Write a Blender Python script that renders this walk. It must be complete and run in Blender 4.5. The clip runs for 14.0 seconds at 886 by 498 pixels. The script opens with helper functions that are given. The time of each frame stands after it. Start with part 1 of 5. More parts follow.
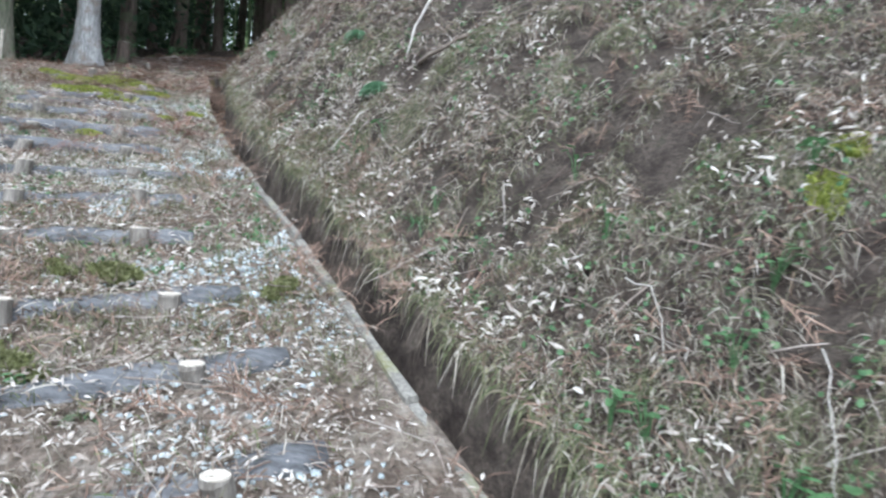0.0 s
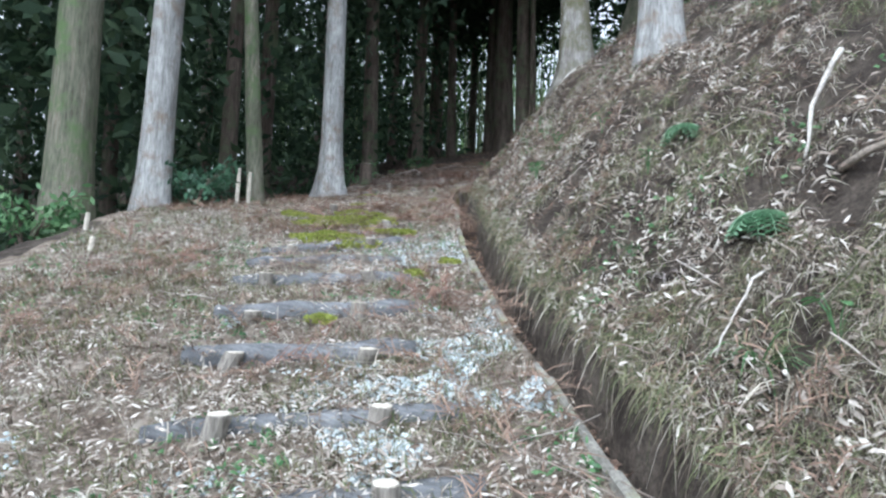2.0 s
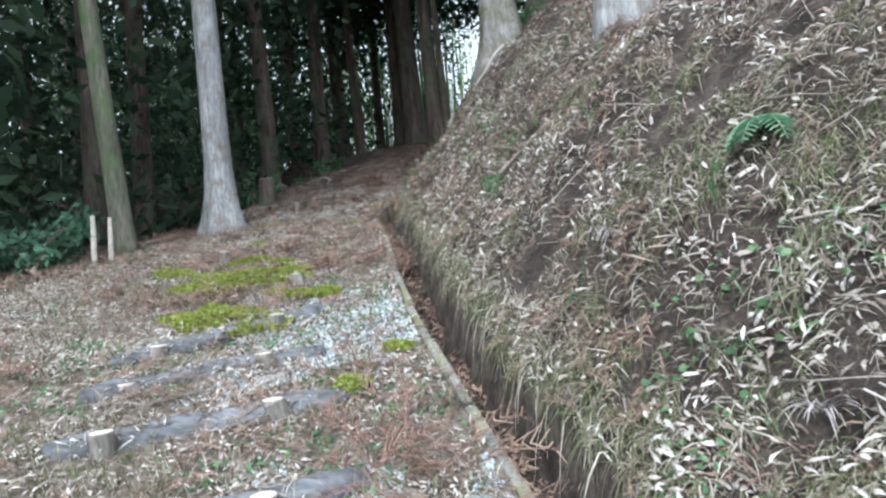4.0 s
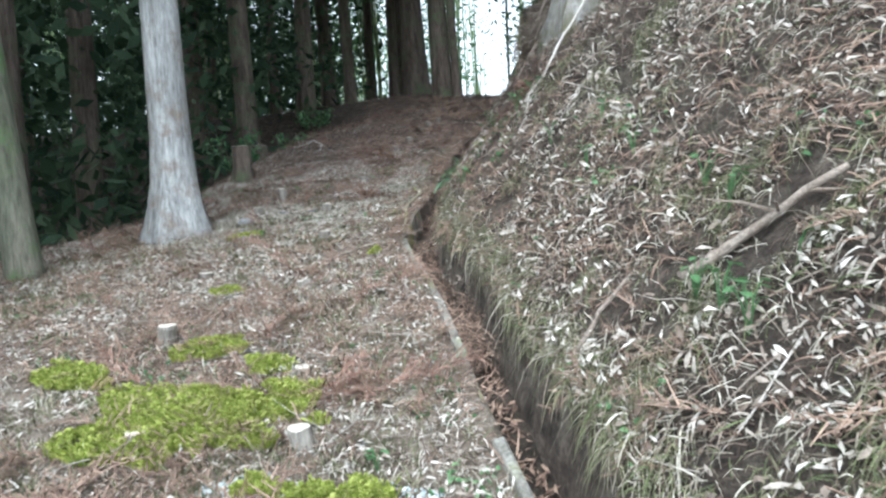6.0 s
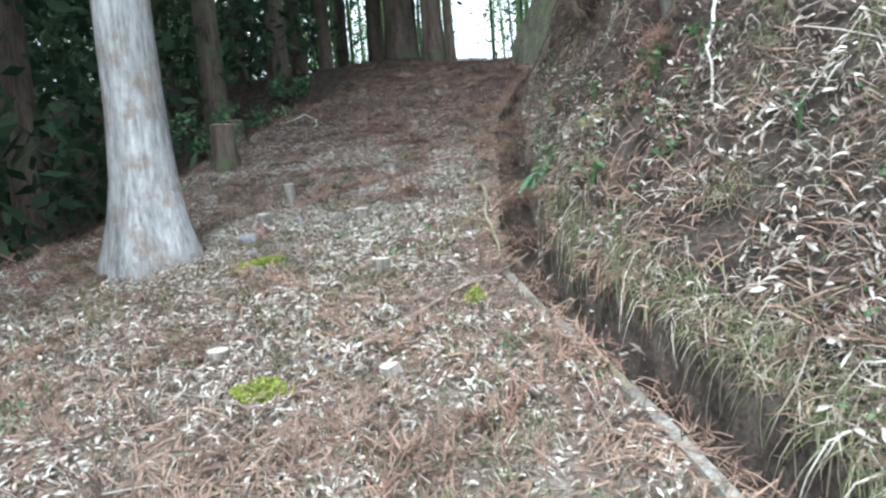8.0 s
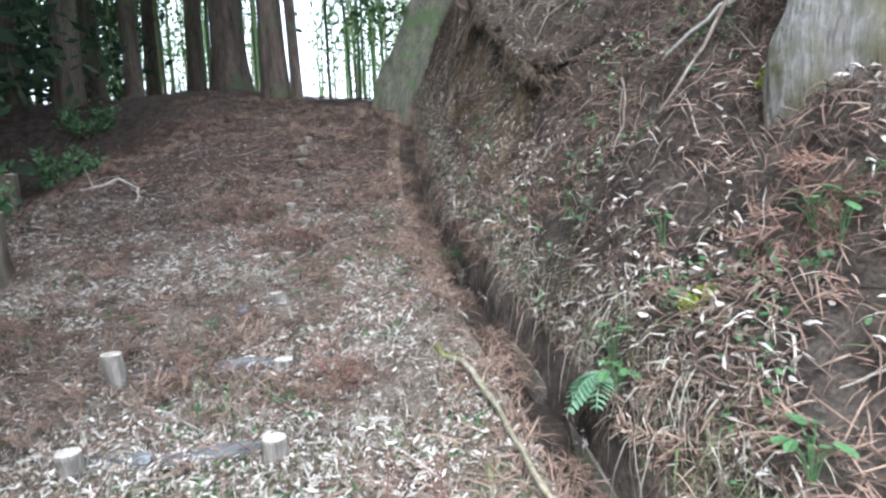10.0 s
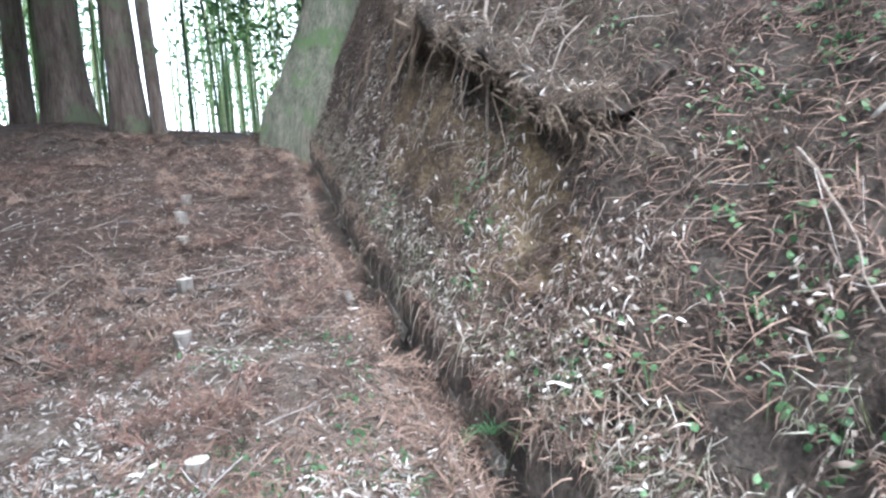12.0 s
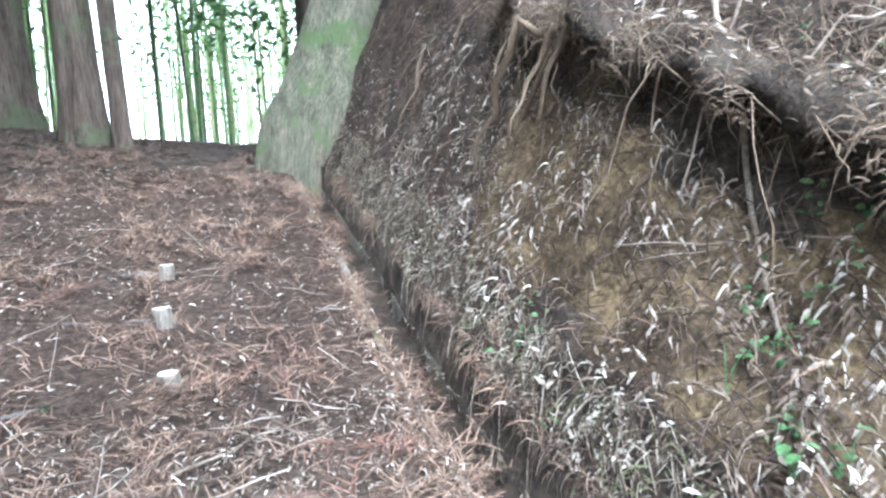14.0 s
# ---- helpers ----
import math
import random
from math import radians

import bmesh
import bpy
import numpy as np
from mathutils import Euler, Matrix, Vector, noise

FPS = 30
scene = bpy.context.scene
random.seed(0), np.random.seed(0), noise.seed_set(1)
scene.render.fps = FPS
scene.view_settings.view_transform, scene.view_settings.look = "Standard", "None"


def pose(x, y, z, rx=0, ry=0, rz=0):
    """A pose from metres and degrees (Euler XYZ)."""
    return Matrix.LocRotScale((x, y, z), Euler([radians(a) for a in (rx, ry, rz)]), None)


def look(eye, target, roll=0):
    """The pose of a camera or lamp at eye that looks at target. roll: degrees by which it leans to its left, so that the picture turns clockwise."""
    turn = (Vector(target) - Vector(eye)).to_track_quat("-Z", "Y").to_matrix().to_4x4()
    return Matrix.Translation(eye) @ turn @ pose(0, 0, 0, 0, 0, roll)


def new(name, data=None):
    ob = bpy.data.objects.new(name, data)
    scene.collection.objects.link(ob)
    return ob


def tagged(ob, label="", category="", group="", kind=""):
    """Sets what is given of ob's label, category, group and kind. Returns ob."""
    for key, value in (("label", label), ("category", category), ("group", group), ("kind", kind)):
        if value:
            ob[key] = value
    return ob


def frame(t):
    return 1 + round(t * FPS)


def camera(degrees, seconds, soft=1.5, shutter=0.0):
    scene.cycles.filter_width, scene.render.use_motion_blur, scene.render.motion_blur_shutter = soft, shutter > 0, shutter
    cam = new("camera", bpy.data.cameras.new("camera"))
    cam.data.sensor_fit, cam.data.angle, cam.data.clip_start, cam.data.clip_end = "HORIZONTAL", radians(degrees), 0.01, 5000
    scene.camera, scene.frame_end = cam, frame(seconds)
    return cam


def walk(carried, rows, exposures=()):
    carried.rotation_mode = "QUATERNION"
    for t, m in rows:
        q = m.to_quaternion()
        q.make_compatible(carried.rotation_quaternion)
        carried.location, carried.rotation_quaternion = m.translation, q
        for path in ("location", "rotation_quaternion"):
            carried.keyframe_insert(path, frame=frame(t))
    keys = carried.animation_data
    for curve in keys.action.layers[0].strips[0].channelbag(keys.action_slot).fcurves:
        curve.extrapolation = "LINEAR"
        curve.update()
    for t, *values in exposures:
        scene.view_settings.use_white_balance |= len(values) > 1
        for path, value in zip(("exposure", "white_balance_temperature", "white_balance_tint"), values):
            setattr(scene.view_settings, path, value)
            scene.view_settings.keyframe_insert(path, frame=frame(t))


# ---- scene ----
PATH = [
    (0, (-0.007, -0.0, 1.348), (-0.042, 1.998, 1.274), 5.2),
    (0.5, (-0.212, 0.532, 1.473), (-0.569, 2.491, 1.288), 4.0),
    (1, (-0.433, 0.91, 1.649), (-0.93, 2.846, 1.701), 4.7),
    (1.5, (-0.556, 1.312, 1.798), (-1.114, 3.217, 2.04), 1.8),
    (2, (-0.845, 1.611, 1.899), (-1.567, 3.472, 2.027), 2.0),
    (2.5, (-0.9, 1.949, 1.994), (-1.418, 3.881, 2.017), -1.2),
    (3, (-1.118, 2.252, 2.153), (-1.619, 4.187, 2.231), 3.8),
    (3.5, (-1.315, 2.47, 2.289), (-1.815, 4.405, 2.368), 1.2),
    (4, (-1.399, 2.842, 2.38), (-1.888, 4.779, 2.457), -5.6),
    (4.2, (-1.474, 2.952, 2.432), (-1.984, 4.885, 2.516), -4.2),
    (6.3, (-2.443, 4.886, 3.175), (-2.825, 6.840, 2.989), -2.8),
    (6.5, (-2.471, 5.010, 3.201), (-2.763, 6.975, 2.974), -2.2),
    (7, (-2.645, 5.401, 3.291), (-2.965, 7.364, 3.076), -3.8),
    (7.2, (-2.795, 5.510, 3.292), (-3.225, 7.452, 3.082), -4.5),
    (9.3, (-3.739, 6.874, 3.761), (-3.629, 8.856, 3.52), -3.7),
    (9.5, (-3.773, 7.092, 3.834), (-3.609, 9.069, 3.584), -3.5),
    (10, (-4.05, 7.5, 3.966), (-3.792, 9.475, 3.786), -3.1),
    (10.5, (-4.12, 7.863, 4.078), (-3.705, 9.813, 3.916), -2.3),
    (11, (-4.272, 8.29, 4.21), (-3.854, 10.243, 4.103), -2.8),
    (11.5, (-4.443, 8.649, 4.315), (-3.955, 10.584, 4.176), -0.9),
    (12, (-4.308, 9.108, 4.392), (-3.657, 10.993, 4.24), -5.0),
    (12.5, (-4.383, 9.556, 4.477), (-3.85, 11.471, 4.252), -4.3),
    (13, (-4.353, 9.976, 4.607), (-3.657, 11.834, 4.356), -3.5),
    (13.5, (-4.345, 10.493, 4.748), (-3.631, 12.351, 4.551), -4.9),
    (14, (-4.43, 10.876, 4.893), (-3.679, 12.721, 4.717), -3.6),
]
cam = camera(68.6, 14.0, soft=2.4, shutter=0.14)
walk(cam, [(t, look(eye, target, roll)) for t, eye, target, roll in PATH],
     exposures=((0.0, 0.25, 5650, 8), (1.5, 0.32, 5650, 7), (4.0, 0.45, 5700, 7), (6.5, 0.78, 5700, 3), (9.5, 1.1, 5700, 8), (11.0, 1.55, 5600, 11), (12.5, 2.0, 5500, 10), (14.0, 2.45, 5450, 7)))

# ---- light: a bright overcast sky, with a broad weak sun behind the walker ----
SUN_UP, SUN_TURN = radians(58), radians(188)
world = bpy.data.worlds.new("overcast_sky")
scene.world = world
world.use_nodes = True
wn = world.node_tree
sky = wn.nodes.new("ShaderNodeTexSky")
sky.sky_type, sky.sun_disc = "NISHITA", False
sky.sun_elevation, sky.sun_rotation = SUN_UP, SUN_TURN
sky.air_density, sky.dust_density, sky.ozone_density = 1.0, 3.0, 1.0
grey = wn.nodes.new("ShaderNodeHueSaturation")  # cloud takes most of the colour out of the sky
grey.inputs["Saturation"].default_value, grey.inputs["Value"].default_value = 0.2, 2.2
wn.links.new(sky.outputs[0], grey.inputs["Color"])
wn.links.new(grey.outputs[0], wn.nodes["Background"].inputs[0])
wn.nodes["Background"].inputs[1].default_value = 0.15
sun = new("sun", bpy.data.lights.new("sun", "SUN"))
sun.data.energy, sun.data.angle, sun.data.color = 1.0, radians(30), (1.0, 0.98, 0.95)
sun.matrix_world = look((math.sin(SUN_TURN) * math.cos(SUN_UP), math.cos(SUN_TURN) * math.cos(SUN_UP), math.sin(SUN_UP)), (0, 0, 0))


# ---- materials ----
def ramp_nodes(nt, fac, stops):
    node = nt.nodes.new("ShaderNodeValToRGB")
    ramp = node.color_ramp
    while len(ramp.elements) < len(stops):
        ramp.elements.new(0.5)
    for el, (at, col) in zip(ramp.elements, stops):
        el.position, el.color = at, (*col, 1)
    nt.links.new(fac, node.inputs[0])
    return node.outputs[0]


def noise_node(nt, scale, detail=4.0, rough=0.6, stretch=(1, 1, 1), coords="Object"):
    tc = nt.nodes.new("ShaderNodeTexCoord")
    mp = nt.nodes.new("ShaderNodeMapping")
    mp.inputs["Scale"].default_value = stretch
    nz = nt.nodes.new("ShaderNodeTexNoise")
    nz.inputs["Scale"].default_value, nz.inputs["Detail"].default_value, nz.inputs["Roughness"].default_value = scale, detail, rough
    nt.links.new(tc.outputs[coords], mp.inputs[0])
    nt.links.new(mp.outputs[0], nz.inputs["Vector"])
    return nz.outputs["Fac"]


def mix_nodes(nt, fac, a, b, mode="MIX"):
    node = nt.nodes.new("ShaderNodeMix")
    node.data_type, node.blend_type = "RGBA", mode
    for sock, value in ((node.inputs[0], fac), (node.inputs[6], a), (node.inputs[7], b)):
        if isinstance(value, bpy.types.NodeSocket):
            nt.links.new(value, sock)
        elif isinstance(value, tuple):
            sock.default_value = (*value, 1)
        else:
            sock.default_value = value
    return node.outputs[2]


def bump_nodes(nt, bsdf, height, strength, distance):
    bp = nt.nodes.new("ShaderNodeBump")
    bp.inputs["Strength"].default_value, bp.inputs["Distance"].default_value = strength, distance
    nt.links.new(height, bp.inputs["Height"])
    nt.links.new(bp.outputs[0], bsdf.inputs["Normal"])


def base_material(name, rough=0.9, spec=0.25):
    mat = bpy.data.materials.new(name)
    mat.use_nodes = True
    bsdf = mat.node_tree.nodes["Principled BSDF"]
    bsdf.inputs["Roughness"].default_value = rough
    bsdf.inputs["Specular IOR Level"].default_value = spec
    return mat, mat.node_tree, bsdf


def surface(name, stops, scale=6.0, fine=60.0, stretch=(1, 1, 1), rough=0.9, relief=0.5, depth=0.01, patch=None, patch_scale=1.5, patch_at=(0.5, 0.62)):
    """A rough natural surface: a coloured noise, finer grain over it and, if given, patches of another colour."""
    mat, nt, bsdf = base_material(name, rough)
    broad = noise_node(nt, scale, 6.0, 0.65, stretch)
    grain = noise_node(nt, fine, 5.0, 0.7, stretch)
    col = ramp_nodes(nt, broad, stops)
    dark = ramp_nodes(nt, grain, ((0.3, (0.45, 0.45, 0.45)), (0.7, (1.25, 1.25, 1.25))))
    col = mix_nodes(nt, 1.0, col, dark, "MULTIPLY")
    if patch:
        spots = ramp_nodes(nt, noise_node(nt, patch_scale, 7.0, 0.7), ((patch_at[0], (0, 0, 0)), (patch_at[1], (1, 1, 1))))
        col = mix_nodes(nt, spots, col, patch)
    nt.links.new(col, bsdf.inputs["Base Color"])
    bump_nodes(nt, bsdf, grain, relief, depth)
    return mat


def per_piece(name, stops, rough=0.75, spec=0.3, fine=80.0, through_light=0.0):
    """Loose pieces in one mesh: each takes a colour of its own, with a fine mottling."""
    mat, nt, bsdf = base_material(name, rough, spec)
    geo = nt.nodes.new("ShaderNodeNewGeometry")
    col = ramp_nodes(nt, geo.outputs["Random Per Island"], stops)
    mott = ramp_nodes(nt, noise_node(nt, fine, 3.0), ((0.3, (0.65, 0.65, 0.65)), (0.7, (1.2, 1.2, 1.2))))
    col = mix_nodes(nt, 1.0, col, mott, "MULTIPLY")
    nt.links.new(col, bsdf.inputs["Base Color"])
    if through_light:
        tr = nt.nodes.new("ShaderNodeBsdfTranslucent")
        nt.links.new(col, tr.inputs[0])
        mx = nt.nodes.new("ShaderNodeMixShader")
        mx.inputs[0].default_value = through_light
        nt.links.new(bsdf.outputs[0], mx.inputs[1])
        nt.links.new(tr.outputs[0], mx.inputs[2])
        nt.links.new(mx.outputs[0], nt.nodes["Material Output"].inputs[0])
    return mat


SOIL = surface("soil_and_litter", ((0.3, (0.03, 0.024, 0.02)), (0.45, (0.065, 0.052, 0.043)), (0.6, (0.12, 0.1, 0.083)), (0.75, (0.075, 0.075, 0.05))), 7.0, 55.0, relief=0.9, depth=0.03)
PATH_EARTH = surface("trodden_path_earth", ((0.3, (0.13, 0.1, 0.078)), (0.45, (0.22, 0.178, 0.142)), (0.6, (0.34, 0.288, 0.238)), (0.75, (0.22, 0.205, 0.14))), 7.0, 55.0, relief=0.9, depth=0.03, patch=(0.4, 0.355, 0.305), patch_scale=14.0, patch_at=(0.54, 0.66))


def humus_uphill(mat):
    """Further up, under the cedars, the trodden earth gives way to red-brown humus, its colour darkened for their
    shade.
    """
    nt = mat.node_tree
    bsdf = nt.nodes["Principled BSDF"]
    old = bsdf.inputs["Base Color"].links[0].from_socket
    tc, sep = nt.nodes.new("ShaderNodeTexCoord"), nt.nodes.new("ShaderNodeSeparateXYZ")
    nt.links.new(tc.outputs["Object"], sep.inputs[0])
    add = nt.nodes.new("ShaderNodeMath")
    add.operation = "MULTIPLY_ADD"
    add.inputs[1].default_value = 4.0
    nt.links.new(noise_node(nt, 3.0, 7.0, 0.7), add.inputs[0])
    nt.links.new(sep.outputs[1], add.inputs[2])
    span = nt.nodes.new("ShaderNodeMapRange")
    span.inputs["From Min"].default_value, span.inputs["From Max"].default_value = 13.2, 15.2
    nt.links.new(add.outputs[0], span.inputs["Value"])
    humus = ramp_nodes(nt, noise_node(nt, 30.0, 5.0, 0.7), ((0.3, (0.034, 0.025, 0.02)), (0.5, (0.08, 0.057, 0.046)), (0.7, (0.15, 0.113, 0.092))))
    nt.links.new(mix_nodes(nt, span.outputs[0], old, humus), bsdf.inputs["Base Color"])


humus_uphill(PATH_EARTH)
BARE_SOIL = surface("bare_clay", ((0.3, (0.055, 0.042, 0.028)), (0.5, (0.15, 0.112, 0.068)), (0.7, (0.3, 0.225, 0.13))), 5.0, 40.0, relief=0.8, depth=0.02)
# soil toned nearly black: the channel's inner shadow is put into its colour
SHADOW_SOIL = surface("shadow_channel_soil", ((0.3, (0.02, 0.016, 0.012)), (0.5, (0.045, 0.036, 0.028)), (0.7, (0.08, 0.06, 0.045))), 9.0, 50.0, rough=0.6, relief=0.8, depth=0.015)
PALE_BARK = surface("pale_cedar_bark", ((0.3, (0.22, 0.22, 0.215)), (0.5, (0.37, 0.375, 0.37)), (0.7, (0.5, 0.505, 0.495))), 9.0, 45.0, (1, 1, 0.16), relief=0.7, depth=0.02, patch=(0.2, 0.15, 0.11), patch_scale=6.0, patch_at=(0.5, 0.72))
MOTTLED_BARK = surface("mottled_cedar_bark", ((0.3, (0.16, 0.145, 0.125)), (0.5, (0.29, 0.28, 0.26)), (0.7, (0.42, 0.415, 0.4))), 9.0, 45.0, (1, 1, 0.16), relief=0.8, depth=0.02, patch=(0.13, 0.125, 0.075), patch_scale=3.0, patch_at=(0.42, 0.58))
BROWN_BARK = surface("brown_cedar_bark", ((0.3, (0.065, 0.052, 0.042)), (0.5, (0.145, 0.115, 0.095)), (0.7, (0.24, 0.195, 0.165))), 9.0, 45.0, (1, 1, 0.12), relief=0.9, depth=0.03, patch=(0.13, 0.15, 0.09), patch_scale=2.0)
GREEN_BARK = surface("mossy_bark", ((0.3, (0.11, 0.115, 0.08)), (0.5, (0.19, 0.195, 0.145)), (0.7, (0.29, 0.265, 0.21))), 8.0, 45.0, (1, 1, 0.15), relief=0.8, depth=0.03, patch=(0.12, 0.18, 0.08), patch_scale=2.5)
LOG_WOOD = surface("weathered_log", ((0.3, (0.11, 0.113, 0.12)), (0.5, (0.19, 0.197, 0.208)), (0.7, (0.29, 0.297, 0.31))), 10.0, 50.0, (0.15, 1, 1), relief=0.8, depth=0.015, patch=(0.09, 0.1, 0.05), patch_scale=4.0, patch_at=(0.56, 0.7))
STAKE_WOOD = surface("stake_wood", ((0.3, (0.15, 0.13, 0.11)), (0.5, (0.26, 0.24, 0.21)), (0.7, (0.36, 0.33, 0.3))), 12.0, 60.0, (1, 1, 0.15), relief=0.7, depth=0.01)
CUT_WOOD = surface("cut_wood", ((0.3, (0.5, 0.45, 0.37)), (0.5, (0.68, 0.63, 0.54)), (0.7, (0.8, 0.76, 0.68))), 30.0, 150.0, relief=0.3, depth=0.003)
CONCRETE = surface("old_concrete", ((0.3, (0.17, 0.16, 0.14)), (0.5, (0.28, 0.27, 0.24)), (0.7, (0.4, 0.38, 0.34))), 6.0, 70.0, relief=0.6, depth=0.008, patch=(0.16, 0.17, 0.05), patch_scale=3.0, patch_at=(0.5, 0.66))
STRAW = per_piece("dead_grass", ((0.0, (0.08, 0.06, 0.045)), (0.35, (0.21, 0.178, 0.135)), (0.6, (0.4, 0.36, 0.295)), (0.86, (0.7, 0.66, 0.57)), (0.89, (0.2, 0.22, 0.11)), (1.0, (0.14, 0.19, 0.08))), 0.7, through_light=0.25)
DRY_LEAF = per_piece("dry_bamboo_leaf", ((0.0, (0.13, 0.092, 0.072)), (0.4, (0.28, 0.228, 0.185)), (0.75, (0.47, 0.42, 0.37)), (1.0, (0.78, 0.74, 0.68))), 0.6, through_light=0.15)
PALE_LEAF = per_piece("bleached_leaf", ((0.0, (0.36, 0.31, 0.27)), (0.5, (0.56, 0.52, 0.46)), (1.0, (0.78, 0.75, 0.69))), 0.6, through_light=0.15)
GREEN_GRASS = per_piece("green_grass", ((0.0, (0.08, 0.095, 0.045)), (0.45, (0.16, 0.185, 0.09)), (0.75, (0.27, 0.28, 0.155)), (1.0, (0.42, 0.38, 0.27))), 0.65, through_light=0.3)
FERN_LEAF = per_piece("fern_leaf", ((0.0, (0.13, 0.27, 0.15)), (0.5, (0.22, 0.39, 0.24)), (1.0, (0.34, 0.52, 0.35))), 0.5, 0.4, through_light=0.3)
NEEDLES = per_piece("red_brown_needles", ((0.0, (0.1, 0.068, 0.052)), (0.5, (0.22, 0.148, 0.112)), (1.0, (0.38, 0.27, 0.205))), 0.8)
# needle brown darkened so that its colour carries the shade under the trees
SHADE_NEEDLES = per_piece("shade_toned_needles", ((0.0, (0.03, 0.022, 0.018)), (0.5, (0.075, 0.053, 0.043)), (0.85, (0.14, 0.1, 0.08)), (1.0, (0.3, 0.245, 0.2))), 0.85)
RED_SPRAY = per_piece("fresh_red_spray", ((0.0, (0.11, 0.06, 0.046)), (0.5, (0.21, 0.122, 0.092)), (1.0, (0.34, 0.22, 0.17))), 0.8)
TWIG = per_piece("twig_bark", ((0.0, (0.16, 0.12, 0.1)), (0.5, (0.32, 0.27, 0.23)), (1.0, (0.5, 0.46, 0.42))), 0.8)
STONE = per_piece("pale_gravel", ((0.0, (0.26, 0.3, 0.31)), (0.5, (0.44, 0.5, 0.51)), (1.0, (0.64, 0.7, 0.7))), 0.75)
MOSS = per_piece("yellow_green_moss", ((0.0, (0.2, 0.25, 0.05)), (0.5, (0.36, 0.42, 0.09)), (1.0, (0.52, 0.55, 0.18))), 0.9, through_light=0.3)
DULL_MOSS = per_piece("olive_moss", ((0.0, (0.13, 0.14, 0.06)), (0.5, (0.22, 0.24, 0.1)), (1.0, (0.36, 0.36, 0.2))), 0.9, through_light=0.3)
GREEN_LEAF = per_piece("green_leaf", ((0.0, (0.05, 0.13, 0.05)), (0.5, (0.1, 0.22, 0.09)), (1.0, (0.2, 0.34, 0.16))), 0.45, 0.4, through_light=0.3)
DARK_LEAF = per_piece("cedar_foliage", ((0.0, (0.025, 0.05, 0.03)), (0.5, (0.05, 0.09, 0.05)), (1.0, (0.09, 0.14, 0.075))), 0.7, through_light=0.25)
BAMBOO_LEAF = per_piece("bamboo_foliage", ((0.0, (0.06, 0.13, 0.05)), (0.5, (0.11, 0.22, 0.08)), (1.0, (0.2, 0.32, 0.12))), 0.6, through_light=0.45)
CULM = per_piece("bamboo_culm", ((0.0, (0.12, 0.2, 0.08)), (0.5, (0.2, 0.3, 0.12)), (1.0, (0.36, 0.4, 0.2))), 0.45, 0.4, fine=8.0)
ROOT = per_piece("hanging_root", ((0.0, (0.09, 0.06, 0.045)), (0.5, (0.16, 0.12, 0.085)), (1.0, (0.28, 0.225, 0.17))), 0.85)

# ---- the lie of the land ----
GUTTER = (-1.4294e-06, -1.17154e-04, 0.00504188, -0.0265636, -0.578449, 1.135236)
RNG = np.random.default_rng(7)


def ease(a, b, v):
    u = np.clip((v - a) / (b - a), 0, 1)
    return u * u * (3 - 2 * u)


def lump(x, y, size, seed=0):
    """Smooth value noise, about -1 to 1."""
    u, v = np.asarray(x, float) / size + seed * 17.3, np.asarray(y, float) / size - seed * 9.1
    i, j = np.floor(u), np.floor(v)
    fu, fv = u - i, v - j
    fu, fv = fu * fu * (3 - 2 * fu), fv * fv * (3 - 2 * fv)

    def h(a, b):
        s = np.sin(a * 127.1 + b * 311.7 + seed * 74.7) * 43758.5453
        return (s - np.floor(s)) * 2 - 1
    return (h(i, j) * (1 - fu) + h(i + 1, j) * fu) * (1 - fv) + (h(i, j + 1) * (1 - fu) + h(i + 1, j + 1) * fu) * fv


def gutter_x(y):
    """The line of the channel's path-side edge; it runs straight on past both ends."""
    yc = np.clip(y, -1.0, 17.5)
    slope_low, slope_high = -0.63, 0.06
    bend = -0.17 * np.exp(-((y - 8.75) / 0.75) ** 2)
    return np.polyval(GUTTER, yc) + bend + np.where(y < -1, (y + 1) * slope_low, 0) + np.where(y > 17.5, (y - 17.5) * slope_high, 0)


def slope_z(y):
    """Height of the path along the channel: uphill to a crest, then nearly level and falling away."""
    yc = np.clip(y, -2.0, 17.0)
    z = -0.0293 + 0.48392 * yc - 0.020943 * yc ** 2 + 0.00063742 * yc ** 3
    z = z + np.where(y < -2, (y + 2) * 0.5, 0) * np.exp(np.clip(y + 2, -30, 0) / 12)
    z = z + np.interp(y, (-2, 6.3, 7.5, 11, 12, 14, 17), (-0.06, -0.06, -0.03, -0.035, -0.01, -0.03, -0.13))
    over = np.clip(y - 17.0, 0, None)
    return z + 0.33 * over / (1 + 0.28 * over) - 0.05 * np.clip(y - 21, 0, 40)


# the bank's height over the path at 0.25, 0.45, 0.7, 0.95 and 1.2 m from the channel's near edge, stretch by stretch up the slope
BANK = ((2.6, (0.05, 0.13, 0.25, 0.46, 0.68)), (4.2, (0.06, 0.17, 0.35, 0.56, 0.8)), (5.2, (0.04, 0.18, 0.5, 0.76, 0.98)), (6.2, (0.08, 0.28, 0.53, 0.8, 1.04)),
        (7.7, (0.08, 0.28, 0.5, 0.74, 1.0)), (9.2, (0.12, 0.42, 0.68, 1.0, 1.24)), (10.6, (0.1, 0.38, 0.66, 0.94, 1.18)), (11.6, (0.1, 0.31, 0.54, 1.08, 1.34)),
        (12.4, (0.1, 0.38, 0.7, 1.3, 1.55)), (13.3, (0.12, 0.46, 0.95, 1.42, 1.75)), (14.8, (0.14, 0.5, 1.06, 1.62, 2.05)))


